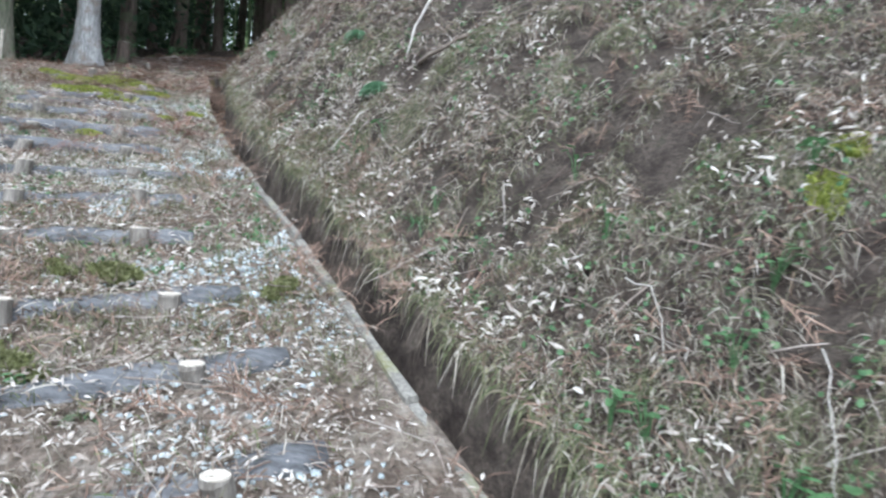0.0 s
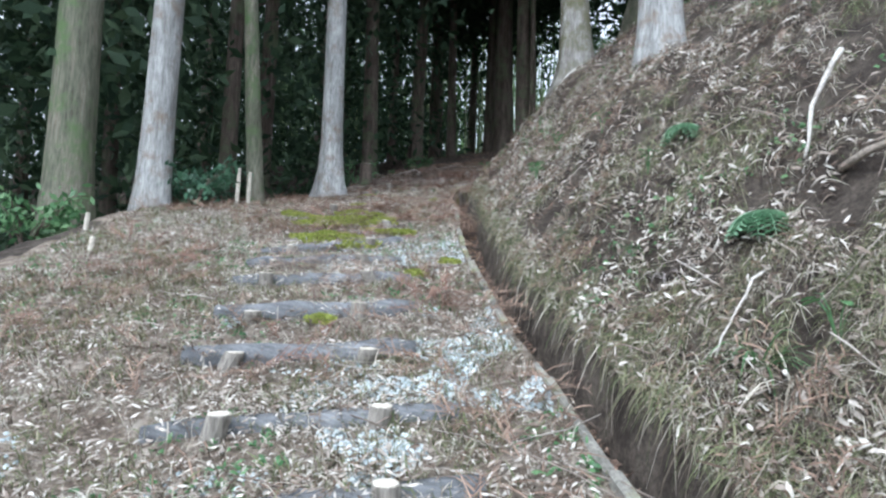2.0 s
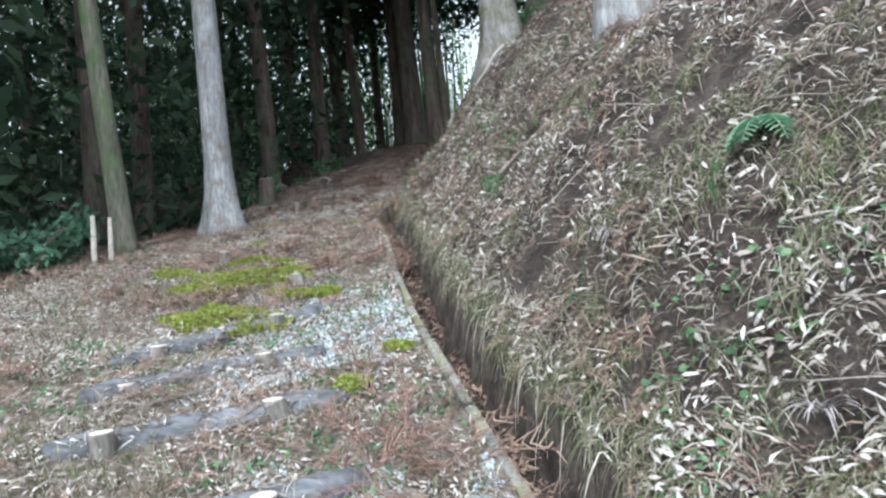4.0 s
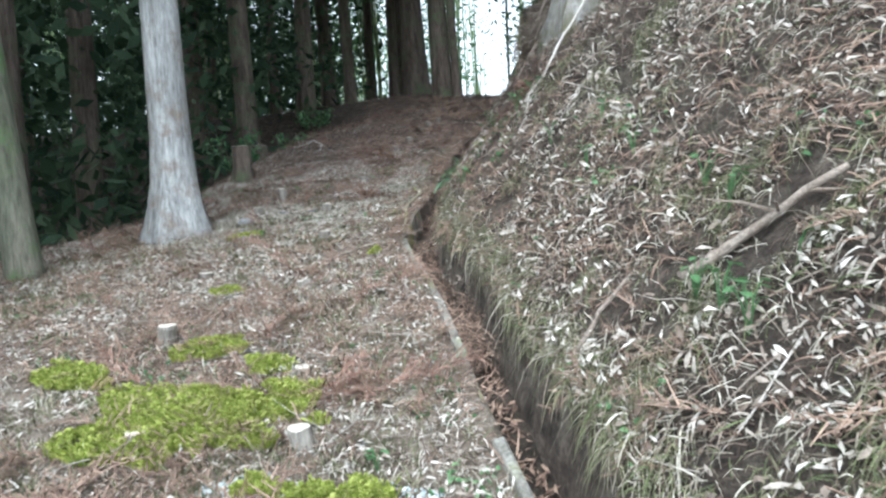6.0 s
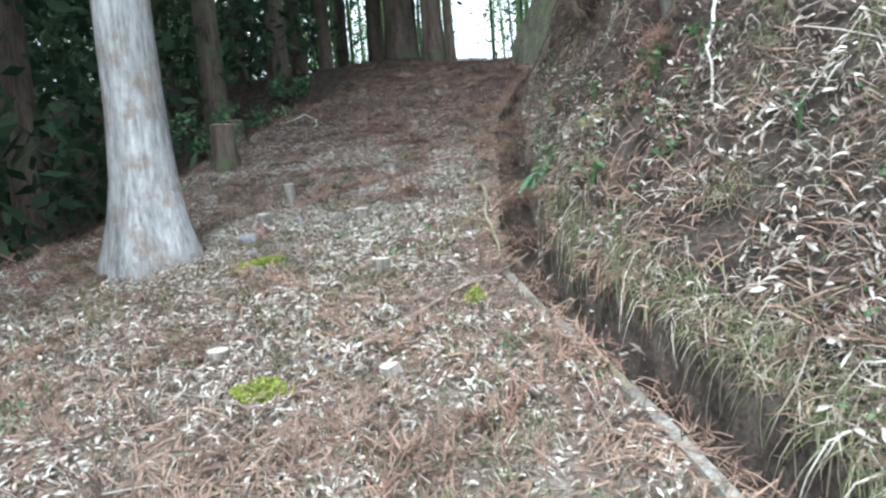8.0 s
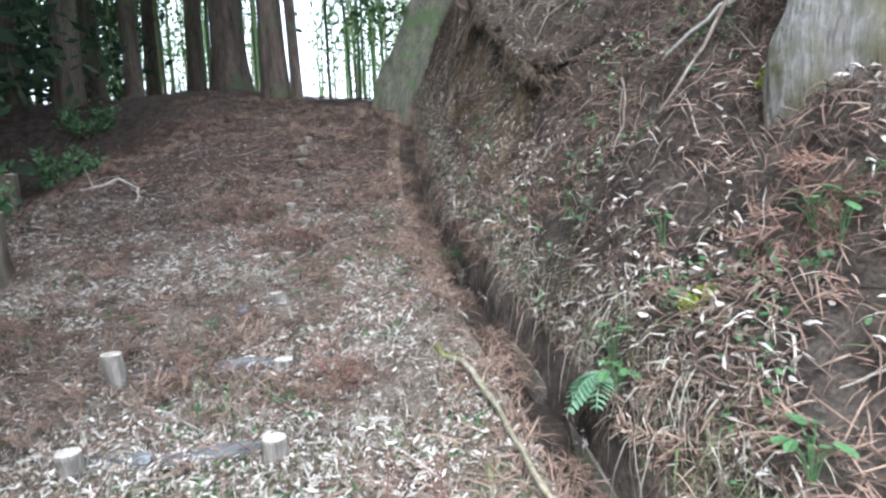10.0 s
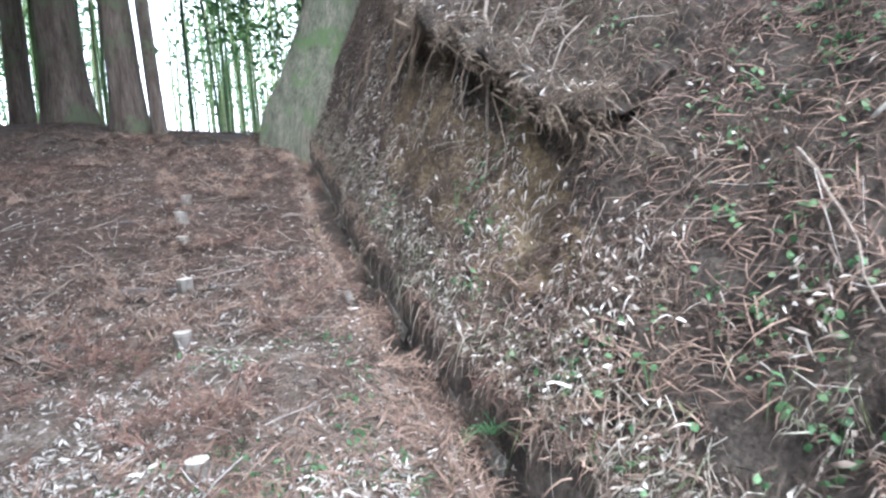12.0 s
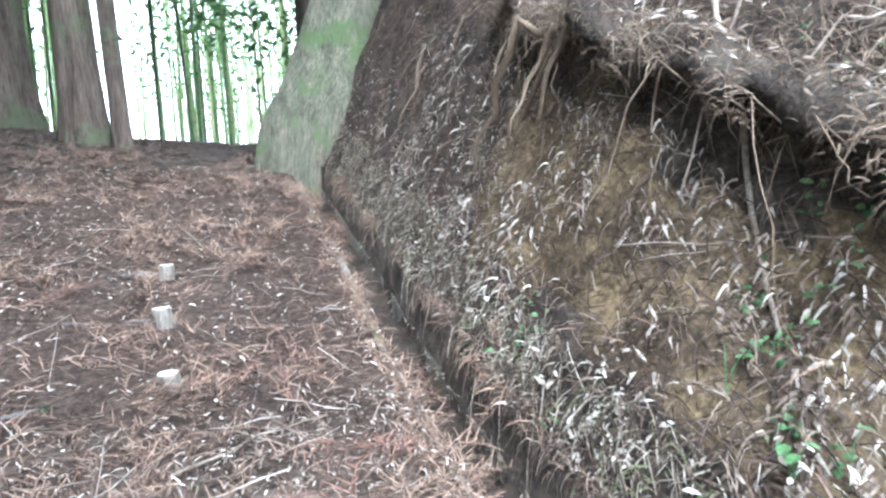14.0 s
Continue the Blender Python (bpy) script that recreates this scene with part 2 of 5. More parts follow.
def bank_z(y, d):
    """Height of the bank above the path, d metres to the far side of the channel's near edge."""
    y, d = np.broadcast_arrays(np.asarray(y, float), np.asarray(d, float))
    at = [row[0] for row in BANK]
    hs = [np.interp(y, at, [row[1][k] for row in BANK]) for k in range(5)]
    ds = (0.25, 0.45, 0.7, 0.95, 1.2)
    h = hs[0] * ease(0.15, 0.25, d)
    for k in range(4):
        h = h + (hs[k + 1] - hs[k]) * np.clip((d - ds[k]) / (ds[k + 1] - ds[k]), 0, 1)
    h = h + np.clip(d - 1.2, 0, 0.5) * 0.75 + np.clip(d - 1.7, 0, 2.5) * 0.5 + np.clip(d - 4.2, 0, 12) * 0.22
    return h * (1 - 0.85 * ease(16.3, 19.5, y))


def land(x, y):
    x, y = np.asarray(x, float), np.asarray(y, float)
    d = x - gutter_x(y)
    z = slope_z(y) + np.where(d < 0, np.maximum(d, -3.5) * np.interp(y, (0, 6, 7.5, 10, 12, 14), (-0.06, -0.07, -0.05, 0.025, -0.005, -0.045)), 0)
    # the ground drops off into the wood beyond the edge of the path
    edge = -(3.6 - 1.2 * ease(6.5, 10.0, y)) * 1.0 - 0.4 * lump(y, 0 * y, 2.2, 3)
    drop = np.clip(edge - d, 0, 25) * (1 - ease(15, 19, y))
    z = z - drop * 0.42 + 0.22 * np.clip(drop - 6, 0, 40)
    z = z + np.where(d > 0, bank_z(y, d), 0)
    bank = ease(0.3, 0.7, d)
    z = z + lump(x, y, 0.55, 1) * (0.018 + 0.07 * bank) + lump(x, y, 0.22, 2) * (0.012 + 0.085 * bank) + lump(x, y, 2.5, 4) * 0.05 * ease(0.8, 3, np.abs(d))
    # the root mound of the old cedar in the bank
    z = z + 0.1 * np.exp(-(((x + 2.6) / 0.8) ** 2 + ((y - 15.3) / 1.6) ** 2)) * ease(0.2, 0.6, d)
    # mound round the crest trees
    z = z + 0.15 * np.exp(-(((x + 6.3) / 1.3) ** 2 + ((y - 19.6) / 1.6) ** 2))
    return z


def trench(y, d):
    return (d > 0.008) & (d < 0.205)


def normals(x, y):
    e = 0.05
    n = np.stack([-(land(x + e, y) - land(x - e, y)) / (2 * e), -(land(x, y + e) - land(x, y - e)) / (2 * e), np.ones_like(x)], -1)
    return n / np.linalg.norm(n, axis=-1, keepdims=True)


# ---- making meshes ----
def mesh_of(name, verts, faces, material, smooth=False):
    me = bpy.data.meshes.new(name)
    me.from_pydata([tuple(v) for v in verts], [], [tuple(f) for f in faces])
    me.materials.append(material)
    if smooth:
        me.polygons.foreach_set("use_smooth", [True] * len(me.polygons))
    me.update()
    return me


def big_mesh(name, verts, quads, material):
    """A mesh of many equal polygons from arrays."""
    me = bpy.data.meshes.new(name)
    verts, quads = np.asarray(verts, np.float32), np.asarray(quads, np.int32)
    k = quads.shape[1]
    me.vertices.add(len(verts))
    me.vertices.foreach_set("co", verts.ravel())
    me.loops.add(quads.size)
    me.loops.foreach_set("vertex_index", quads.ravel())
    me.polygons.add(len(quads))
    me.polygons.foreach_set("loop_start", np.arange(0, quads.size, k, dtype=np.int32))
    me.materials.append(material)
    me.update(calc_edges=True)
    me.validate()
    return me


def part(name, me, parent=None, label="", at=None):
    ob = new(name, me)
    if parent:
        ob.parent = parent
    if at is not None:
        ob.matrix_basis = at
    return tagged(ob, label) if label else ob


def holder(name, at):
    ob = new(name)
    ob.matrix_basis = at
    ob.empty_display_size = 0.1
    return ob


def tube(points, radii, sides=8, wobble=0.0, seed=0, caps=True):
    """Vertices and faces of a tapering tube along points."""
    rnd = random.Random(seed)
    pts = [Vector(p) for p in points]
    verts, faces = [], []
    ref = Vector((0.31, 0.87, 0.2))
    for i, p in enumerate(pts):
        d = (pts[min(i + 1, len(pts) - 1)] - pts[max(i - 1, 0)]).normalized()
        u = d.cross(ref).normalized()
        v = d.cross(u)
        for k in range(sides):
            a = 2 * math.pi * k / sides
            r = radii[i] * (1 + wobble * (rnd.random() - 0.5))
            verts.append(p + (u * math.cos(a) + v * math.sin(a)) * r)
    for i in range(len(pts) - 1):
        for k in range(sides):
            a, b = i * sides + k, i * sides + (k + 1) % sides
            faces.append((a, b, b + sides, a + sides))
    if caps:
        faces.append(tuple(reversed(range(sides))))
        faces.append(tuple(range(len(verts) - sides, len(verts))))
    return verts, faces


def frames_at(x, y, lay, turn=None, down=0.0):
    """Axes for pieces lying on the land: along, across, up. lay: how far they tilt out of the surface; down: how strongly they point downhill."""
    n = normals(x, y)
    m = len(x)
    a = RNG.uniform(0, 2 * math.pi, m) if turn is None else turn
    al = np.stack([np.cos(a), np.sin(a), np.zeros(m)], -1)
    fall = np.stack([n[:, 0], n[:, 1], -(n[:, 0] ** 2 + n[:, 1] ** 2) / np.maximum(n[:, 2], 0.2)], -1)
    al = al + fall / np.maximum(np.linalg.norm(fall, axis=-1, keepdims=True), 1e-6) * down
    al = al - (al * n).sum(-1, keepdims=True) * n
    al /= np.maximum(np.linalg.norm(al, axis=-1, keepdims=True), 1e-6)
    t = RNG.uniform(-lay, lay, m)[:, None] if np.isscalar(lay) else RNG.uniform(lay[0], lay[1], m)[:, None]
    al2 = al * np.cos(t) + n * np.sin(t)
    ac = np.cross(n, al2)
    ac /= np.maximum(np.linalg.norm(ac, axis=-1, keepdims=True), 1e-6)
    roll = RNG.uniform(-0.6, 0.6, m)[:, None]
    up = np.cross(al2, ac)
    return al2, ac * np.cos(roll) + up * np.sin(roll), up * np.cos(roll) - ac * np.sin(roll)


def strew(name, x, y, template, faces, size, material, lift=0.01, lay=0.25, down=0.0, width=None, label="", category="", turn=None, z=None, thick=False, droop=0.0):
    """Many alike pieces on the land, in one mesh. template: vertices along, across, up, one unit long."""
    if z is None:  # nothing floats over the channel
        d = x - gutter_x(y)
        ok = (d < -0.01) | (d > 0.235)
        x, y = x[ok], y[ok]
        size, width = (a[ok] if np.ndim(a) else a for a in (size, width))
    m = len(x)
    template = np.asarray(template, float)
    al, ac, up = frames_at(x, y, lay, turn, down)
    zz = (land(x, y) if z is None else z) + lift * RNG.uniform(0.2, 1.6, m)
    at = np.stack([x, y, zz], -1)
    size = np.broadcast_to(size, m)[:, None, None]
    wide = size if width is None else np.broadcast_to(width, m)[:, None, None]
    v = at[:, None] + al[:, None] * template[None, :, :1] * size + ac[:, None] * template[None, :, 1:2] * wide + up[:, None] * template[None, :, 2:] * (wide if thick else size)
    v[:, :, 2] -= droop * size[:, :, 0] * np.clip(template[None, :, 0], 0, None) ** 2
    f = np.asarray(faces)[None] + (np.arange(m) * len(template))[:, None, None]
    ob = new(name, big_mesh(name, v.reshape(-1, 3), f.reshape(-1, f.shape[-1]), material))
    return tagged(ob, label, category, kind="stuff")


# pieces, one unit long
LEAF_T = [(-0.5, 0.1, 0), (-0.22, 0.42, 0.1), (-0.12, -0.4, 0.02), (0.16, 0.5, 0.07), (0.24, -0.22, 0.13), (0.5, 0.15, -0.06)]
LEAF_F = [(0, 2, 1), (1, 2, 4), (1, 4, 3), (3, 4, 5)]
BLADE_T = [(0, 0.5, 0), (0, -0.5, 0), (0.35, 0.5, 0.13), (0.35, -0.5, 0.13), (0.7, 0.4, 0.13), (0.7, -0.4, 0.13), (1.0, 0.1, 0.0), (1.0, -0.1, 0.0)]
BLADE_F = [(0, 1, 3, 2), (2, 3, 5, 4), (4, 5, 7, 6)]
CHIP_T = [(-0.5, -0.3, 0), (0.4, -0.42, 0), (0.5, 0.3, 0), (-0.35, 0.45, 0), (-0.28, -0.2, 0.4), (0.25, -0.25, 0.5), (0.3, 0.2, 0.42), (-0.2, 0.26, 0.5)]
CHIP_F = [(4, 5, 6, 7), (0, 1, 5, 4), (1, 2, 6, 5), (2, 3, 7, 6), (3, 0, 4, 7)]
STICK_T = [(t, w * math.cos(a), w * math.sin(a) + b) for t, w, b in ((-0.5, 0.5, 0), (-0.15, 0.5, 2.5), (0.2, 0.4, 2.0), (0.5, 0.2, 5.0)) for a in (0.5, 2.6, 4.7)]
STICK_F = [(i * 3 + k, i * 3 + (k + 1) % 3, i * 3 + 3 + (k + 1) % 3, i * 3 + 3 + k) for i in range(3) for k in range(3)]

SPRAY_T, SPRAY_F = [], []
spray_rnd = random.Random(4)
for k in range(18):
    s = (k // 2) / 9
    side = 1 if k % 2 else -1
    a, l = side * (0.45 + 0.35 * s + spray_rnd.uniform(-0.35, 0.45)), 0.4 * (1 - 0.5 * s) * spray_rnd.uniform(0.35, 1.2)
    p, q = np.array((s, 0.09 * math.sin(4 * s), 0.1 * math.sin(3 * s))), np.array((math.cos(a), math.sin(a), 0.12 + 0.2 * (k % 3))) * l
    n = np.array((-math.sin(a), math.cos(a), 0)) * 0.012
    SPRAY_F.append(tuple(range(len(SPRAY_T), len(SPRAY_T) + 4)))
    SPRAY_T += [tuple(p - n), tuple(p + n), tuple(p + q + n * 0.5), tuple(p + q - n * 0.5)]
SPRAY_F += [(72, 73, 75, 74), (74, 75, 77, 76)]
SPRAY_T += [(0, 0.012, 0), (0, -0.012, 0), (0.5, 0.01, 0.1), (0.5, -0.01, 0.1), (1, 0.004, 0.02), (1, -0.004, 0.02)]

# ---- ground: one sheet, with the trench of the channel cut into it ----
def spaced(*runs):
    out = []
    for a, b, step in runs:
        out += list(np.arange(a, b - 1e-6, step))
    return np.array(out)


def make_ground():
    ys = np.concatenate([spaced((-300, -60, 60), (-60, -14, 8), (-14, -1.5, 0.8), (-1.5, 17.5, 0.06), (17.5, 24, 0.3), (24, 60, 4), (60, 300, 60)), [300, 900]])
    ds = np.concatenate([spaced((-900, -60, 240), (-60, -8, 5), (-8, -3.5, 0.25), (-3.5, -0.06, 0.07)), [-0.03, 0.006, 0.01, 0.06, 0.12, 0.18, 0.2, 0.225, 0.25],
                         spaced((0.28, 1.6, 0.05), (1.6, 2.4, 0.08), (2.4, 6, 0.3), (6, 60, 5)), [60, 300, 900]])
    Y, D = np.meshgrid(ys, ds, indexing="ij")
    X = gutter_x(Y) + D
    Z = land(np.where(trench(Y, D), gutter_x(Y) - 0.02, X), Y)
    inside = ease(-3, -1.5, Y) * (1 - ease(17.0, 18.0, Y))
    Z = np.where(trench(Y, D), Z - (0.24 - 0.09 * ease(7.5, 9.5, Y) + (0.03 + 0.04 * ease(7.5, 9.5, Y)) * lump(X, Y, 0.15, 5)) * inside, Z)
    Z = np.where((np.abs(D) > 60) | (np.abs(Y) > 100), np.clip(Z, -4, 6), Z)
    n, m = len(ys), len(ds)
    i = np.arange(n - 1)[:, None] * m + np.arange(m - 1)[None]
    quads = np.stack([i, i + 1, i + m + 1, i + m], -1).reshape(-1, 4)
    ob = new("ground", big_mesh("ground", np.stack([X, Y, Z], -1).reshape(-1, 3), quads, SOIL))
    ob.data.polygons.foreach_set("use_smooth", [True] * len(ob.data.polygons))
    ob.data.materials.append(BARE_SOIL)
    mid = lambda a: (a[:-1, :-1] + a[1:, 1:]) / 2
    my, md = mid(Y), mid(D)
    bare = (my > 11.0) & (my < 13.6) & (md > 0.46 + 0.14 * lump(my, md, 0.3, 8)) & (md < 0.7 + 0.16 * lump(my, md, 0.4, 9))
    # trench faces get the soil with the shadow painted in
    shady = trench(my, md) & (my > -2) & (my < 17.2)
    ob.data.materials.append(SHADOW_SOIL)
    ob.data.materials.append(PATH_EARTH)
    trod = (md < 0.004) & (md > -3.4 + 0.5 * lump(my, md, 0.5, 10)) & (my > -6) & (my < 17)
    ob.data.polygons.foreach_set("material_index", (bare + 2 * shady + 3 * trod).ravel().astype(np.int32))
    tagged(ob, "dark brown forest soil slope with a grassy bank beside the path", "ground", kind="structure")


make_ground()


# ---- the concrete channel, unit by unit ----
def make_channel():
    top = holder("drainage_channel", pose(float(gutter_x(8.0)), 8.0, float(slope_z(8.0))))
    tagged(top, "old mossy concrete drainage channel running down beside the path", "gutter", kind="structure")
    rnd = random.Random(5)
    y, unit = -0.6, 0.6
    inv = top.matrix_basis.inverted()
    while y < 16.8:
        x0, x1 = float(gutter_x(y)), float(gutter_x(y + unit * 0.86))
        y1 = y + unit * 0.86
        a, b = Vector((x0, y, float(land(x0 - 0.04, y)))), Vector((x1, y1, float(land(x1 - 0.04, y1))))
        ahead = (b - a)
        gap = 0.008
        side = Vector((ahead.y, -ahead.x, 0)).normalized()
        hgt = 0.012 + rnd.uniform(-0.02, 0.02) - 0.016 * float(ease(7, 8.5, y))
        tilt = rnd.uniform(-0.01, 0.01)
        prof = [(-0.03, hgt), (-0.002, hgt + 0.002), (0.004, hgt - 0.004), (0.012, -0.245), (0.195, -0.245), (0.206, -0.08), (0.212, -0.075), (0.245, -0.08), (0.25, -0.1), (0.25, -0.33), (-0.034, -0.33), (-0.034, hgt - 0.006)]
        verts, faces = [], []
        for s in (gap, 0.5, 1 - gap):
            for dx, dz in prof:
                chip = rnd.uniform(-0.004, 0.004)
                verts.append(inv @ (a + ahead * s + side * (dx + tilt * (dz + 0.3) + chip) + Vector((0, 0, dz + chip))))
        k = len(prof)
        for r in range(2):
            for q in range(k):
                faces.append((r * k + q, r * k + (q + 1) % k, (r + 1) * k + (q + 1) % k, (r + 1) * k + q))
        for r, flip in ((0, False), (2, True)):
            c = [r * k + q for q in range(k)]
            for f in ((c[11], c[0], c[1], c[2], c[3], c[10]), (c[3], c[4], c[9], c[10]), (c[4], c[5], c[6], c[7], c[8], c[9])):
                faces.append(tuple(reversed(f)) if flip else f)
        part("channel_unit", mesh_of("channel_unit", verts, faces, CONCRETE), top)
        y = y1


make_channel()


# ---- log steps: a weathered log held by cut stakes ----
def stake(at_x, at_y, rise, r, parent, inv, seed):
    rnd = random.Random(seed)
    z = float(land(at_x, at_y))
    lx, ly = rnd.uniform(-0.02, 0.02), rnd.uniform(-0.02, 0.02)
    tip = rise + rnd.uniform(-0.01, 0.02)
    pts = [(at_x, at_y, z - 0.15), (at_x, at_y, z), (at_x + lx * 0.6, at_y + ly * 0.6, z + tip * 0.6), (at_x + lx, at_y + ly, z + tip - 0.006), (at_x + lx, at_y + ly, z + tip)]
    v, f = tube(pts, [r * 0.95, r, r * 0.98, r, r * 0.93], 12, 0.06, seed)
    st = part("stake", mesh_of("stake", [inv @ Vector(p) for p in v], f, STAKE_WOOD, False), parent)
    v, f = tube([(at_x + lx, at_y + ly, z + tip - 0.001), (at_x + lx, at_y + ly, z + tip + 0.004)], [r * 0.93, r * 0.9], 12, 0.04, seed)
    part("cut_end", mesh_of("cut_end", [inv @ Vector(p) for p in v], f, CUT_WOOD), st, "pale sawn end")
    return st


def log_step(right, left, log_r, log_rise, stakes=(1, 1), logs=1, seed=0, label="weathered grey log step held by two cut stakes on the path"):
    rnd = random.Random(seed)
    (rx, ry), (lx, ly) = right, left
    mid = ((rx + lx) / 2, (ry + ly) / 2)
    top = holder("log_step", pose(*mid, float(land(*mid))))
    tagged(top, label, "step", group="log steps of the path")
    inv = top.matrix_basis.inverted()
    along = Vector((rx - lx, ry - ly, 0)).normalized()
    back = Vector((-along.y, along.x, 0))
    for n in range(logs):
        a = Vector((lx, ly, 0)) - along * (0.16 + rnd.uniform(0, 0.08)) + back * (0.075 + n * 0.02)
        b = Vector((rx, ry, 0)) + along * (0.2 + rnd.uniform(0, 0.1)) + back * 0.075
        pts = []
        for s in np.linspace(0, 1, 9):
            p = a.lerp(b, s)
            pts.append((p.x + rnd.uniform(-0.008, 0.008), p.y + rnd.uniform(-0.008, 0.008), 0))
        za, zb = float(land(a.x, a.y)), float(land(b.x, b.y))
        pts = [(p[0], p[1], za * (1 - s) + zb * s + log_rise - log_r + rnd.uniform(-0.006, 0.006)) for p, s in zip(pts, np.linspace(0, 1, 9))]
        rad = [log_r * (1 + rnd.uniform(-0.12, 0.12)) for _ in pts]
        rad[0] *= 0.9
        rad[-1] *= 0.9
        v, f = tube(pts, rad, 14, 0.1, seed + n)
        part("log", mesh_of("log", [inv @ Vector(p) for p in v], f, LOG_WOOD, True), top)
    if stakes[0]:
        stake(rx, ry, 0.065 * stakes[0], 0.04, top, inv, seed * 3 + 1)
    if stakes[1]:
        stake(lx, ly, 0.065 * stakes[1], 0.04, top, inv, seed * 3 + 2)
    return top


# right-hand and left-hand stake of each step, up the slope
STEPS = (((-0.51, 1.52), (-0.95, 1.25)), ((-0.74, 1.9), (-1.19, 1.64)), ((-1.0, 2.28), (-1.45, 2.05)), ((-1.35, 2.75), (-1.78, 2.58)), ((-1.59, 3.19), (-2.04, 2.93)), ((-1.81, 3.56), (-2.25, 3.29)), ((-2.11, 4.03), (-2.58, 3.75)),
         ((-2.37, 4.43), (-2.81, 4.19)), ((-2.58, 4.94), (-3.1, 4.68)), ((-2.85, 5.37), (-3.32, 5.1)), ((-3.05, 5.82), (-3.47, 5.45)))
for n, (right, left) in enumerate(STEPS):
    log_step(right, left, 0.065, 0.034 + 0.016 * (n > 5), (0.7 if n < 3 else 0.95, 0.7 + 0.15 * (n % 3)), 1, n + 1)
for n, (right, left, up, lleft) in enumerate((((-3.26, 6.52), (-3.83, 6.47), 1.0, 0.7), ((-3.47, 6.95), (-4.16, 7.13), 0.5, 1.2), ((-3.81, 7.84), (-4.45, 7.9), 0.4, 0.5), ((-4.05, 8.7), (-4.65, 8.72), 0.7, 0.5), ((-4.34, 9.47), (-4.94, 9.51), 0.9, 0.8),
                                              ((-4.37, 10.05), (-4.98, 10.05), 0.6, 1.5), ((-4.43, 10.68), (-5.05, 10.8), 0.6, 0), ((-4.44, 11.19), (-5.05, 11.3), 0.6, 0))):
    log_step(right, left, 0.06, -0.005, (up, lleft), 1, 40 + n, "half-buried log step with cut stakes among needles and leaves")
for n, (right, left) in enumerate((((-4.49, 12.05), (-5.1, 12.2)), ((-4.48, 12.68), (-5.1, 12.8)), ((-4.5, 13.39), (-5.1, 13.3)), ((-4.51, 13.94), (-5.1, 14.0)), ((-4.5, 14.58), (-5.05, 14.62)))):
    log_step(right, left, 0.055, -0.002, (0.9, 0), 1, 60 + n, "needle-covered log step with a cut stake")


# ---- trees ----
def trunk_mesh(name, r, h, lean, bark, seed, flare=0.5, bend=0.0, roots=5, sides=18):
    rnd = random.Random(seed)
    zs = [-1.2, -0.5, -0.1, 0.05, 0.15, 0.3, 0.5, 0.8, 1.2, 1.8, 2.6, 3.6, 5, 7, 9.5, 12.5]
    zs = [z for z in zs if z < h * 0.95] + [h]
    ph = rnd.uniform(0, 6)
    verts, faces = [], []
    for i, z in enumerate(zs):
        s = max(z, 0) / h
        cx = lean[0] * z + bend * math.sin(s * 3.1)
        cy = lean[1] * z
        grow = flare * math.exp(-max(z, 0) / (1.7 * r + 0.05))
        rr = r * (1 - 0.78 * s)
        for k in range(sides):
            a = 2 * math.pi * k / sides
            lobes = 1 + grow * (0.9 + 0.8 * max(0, math.cos(roots * a + ph + 0.5 * math.sin(2 * a)))) + 0.035 * math.cos(3 * a + z) + rnd.uniform(-0.02, 0.02)
            verts.append((cx + rr * lobes * math.cos(a), cy + rr * lobes * math.sin(a), z))
    for i in range(len(zs) - 1):
        for k in range(sides):
            a, b = i * sides + k, i * sides + (k + 1) % sides
            faces.append((a, b, b + sides, a + sides))
    faces.append(tuple(range(len(verts) - sides, len(verts))))
    return mesh_of(name, verts, faces, bark, True)


def leaf_cloud(name, centres, spread, per, size, material, seed, flat=0.7):
    """Sprays of small leaves round the given points, in one mesh."""
    g = np.random.default_rng(seed)
    c = np.repeat(np.asarray(centres, float), per, 0)
    m = len(c)
    p = c + g.normal(0, 1, (m, 3)) * np.asarray(spread) * (1, 1, flat)
    u = g.normal(0, 1, (m, 3)) + (0, 0, -0.3)
    u /= np.linalg.norm(u, axis=1, keepdims=True)
    w = np.cross(u, g.normal(0, 1, (m, 3)))
    w /= np.linalg.norm(w, axis=1, keepdims=True)
    s = g.uniform(size[0], size[1], m)[:, None]
    v = np.stack([p - u * s * 0.5, p + w * s * 0.22, p + u * s * 0.5, p - w * s * 0.22], 1).reshape(-1, 3)
    return big_mesh(name, v, np.arange(4 * m).reshape(-1, 4), material)


def crown_points(h, low, width, n, seed):
    g = np.random.default_rng(seed)
    z = low + (h - low) * g.random(n) ** 0.8
    reach = width * (1 - (z - low) / (h - low + 0.5)) ** 0.7 * np.sqrt(g.random(n))
    a = g.uniform(0, 2 * math.pi, n)
    return np.stack([reach * np.cos(a), reach * np.sin(a), z - 0.25 * reach], -1)


def bough_mesh(l, seed, bark):
    pts = [(s * l, 0.1 * l * math.sin(s * 3 + seed), 0.2 * s - 0.22 * s * s * l) for s in (0, 0.25, 0.5, 0.75, 1)]
    v, f = tube(pts, [0.035, 0.028, 0.02, 0.013, 0.005], 6, 0.1, seed, False)
    return mesh_of("branch", v, f, bark)


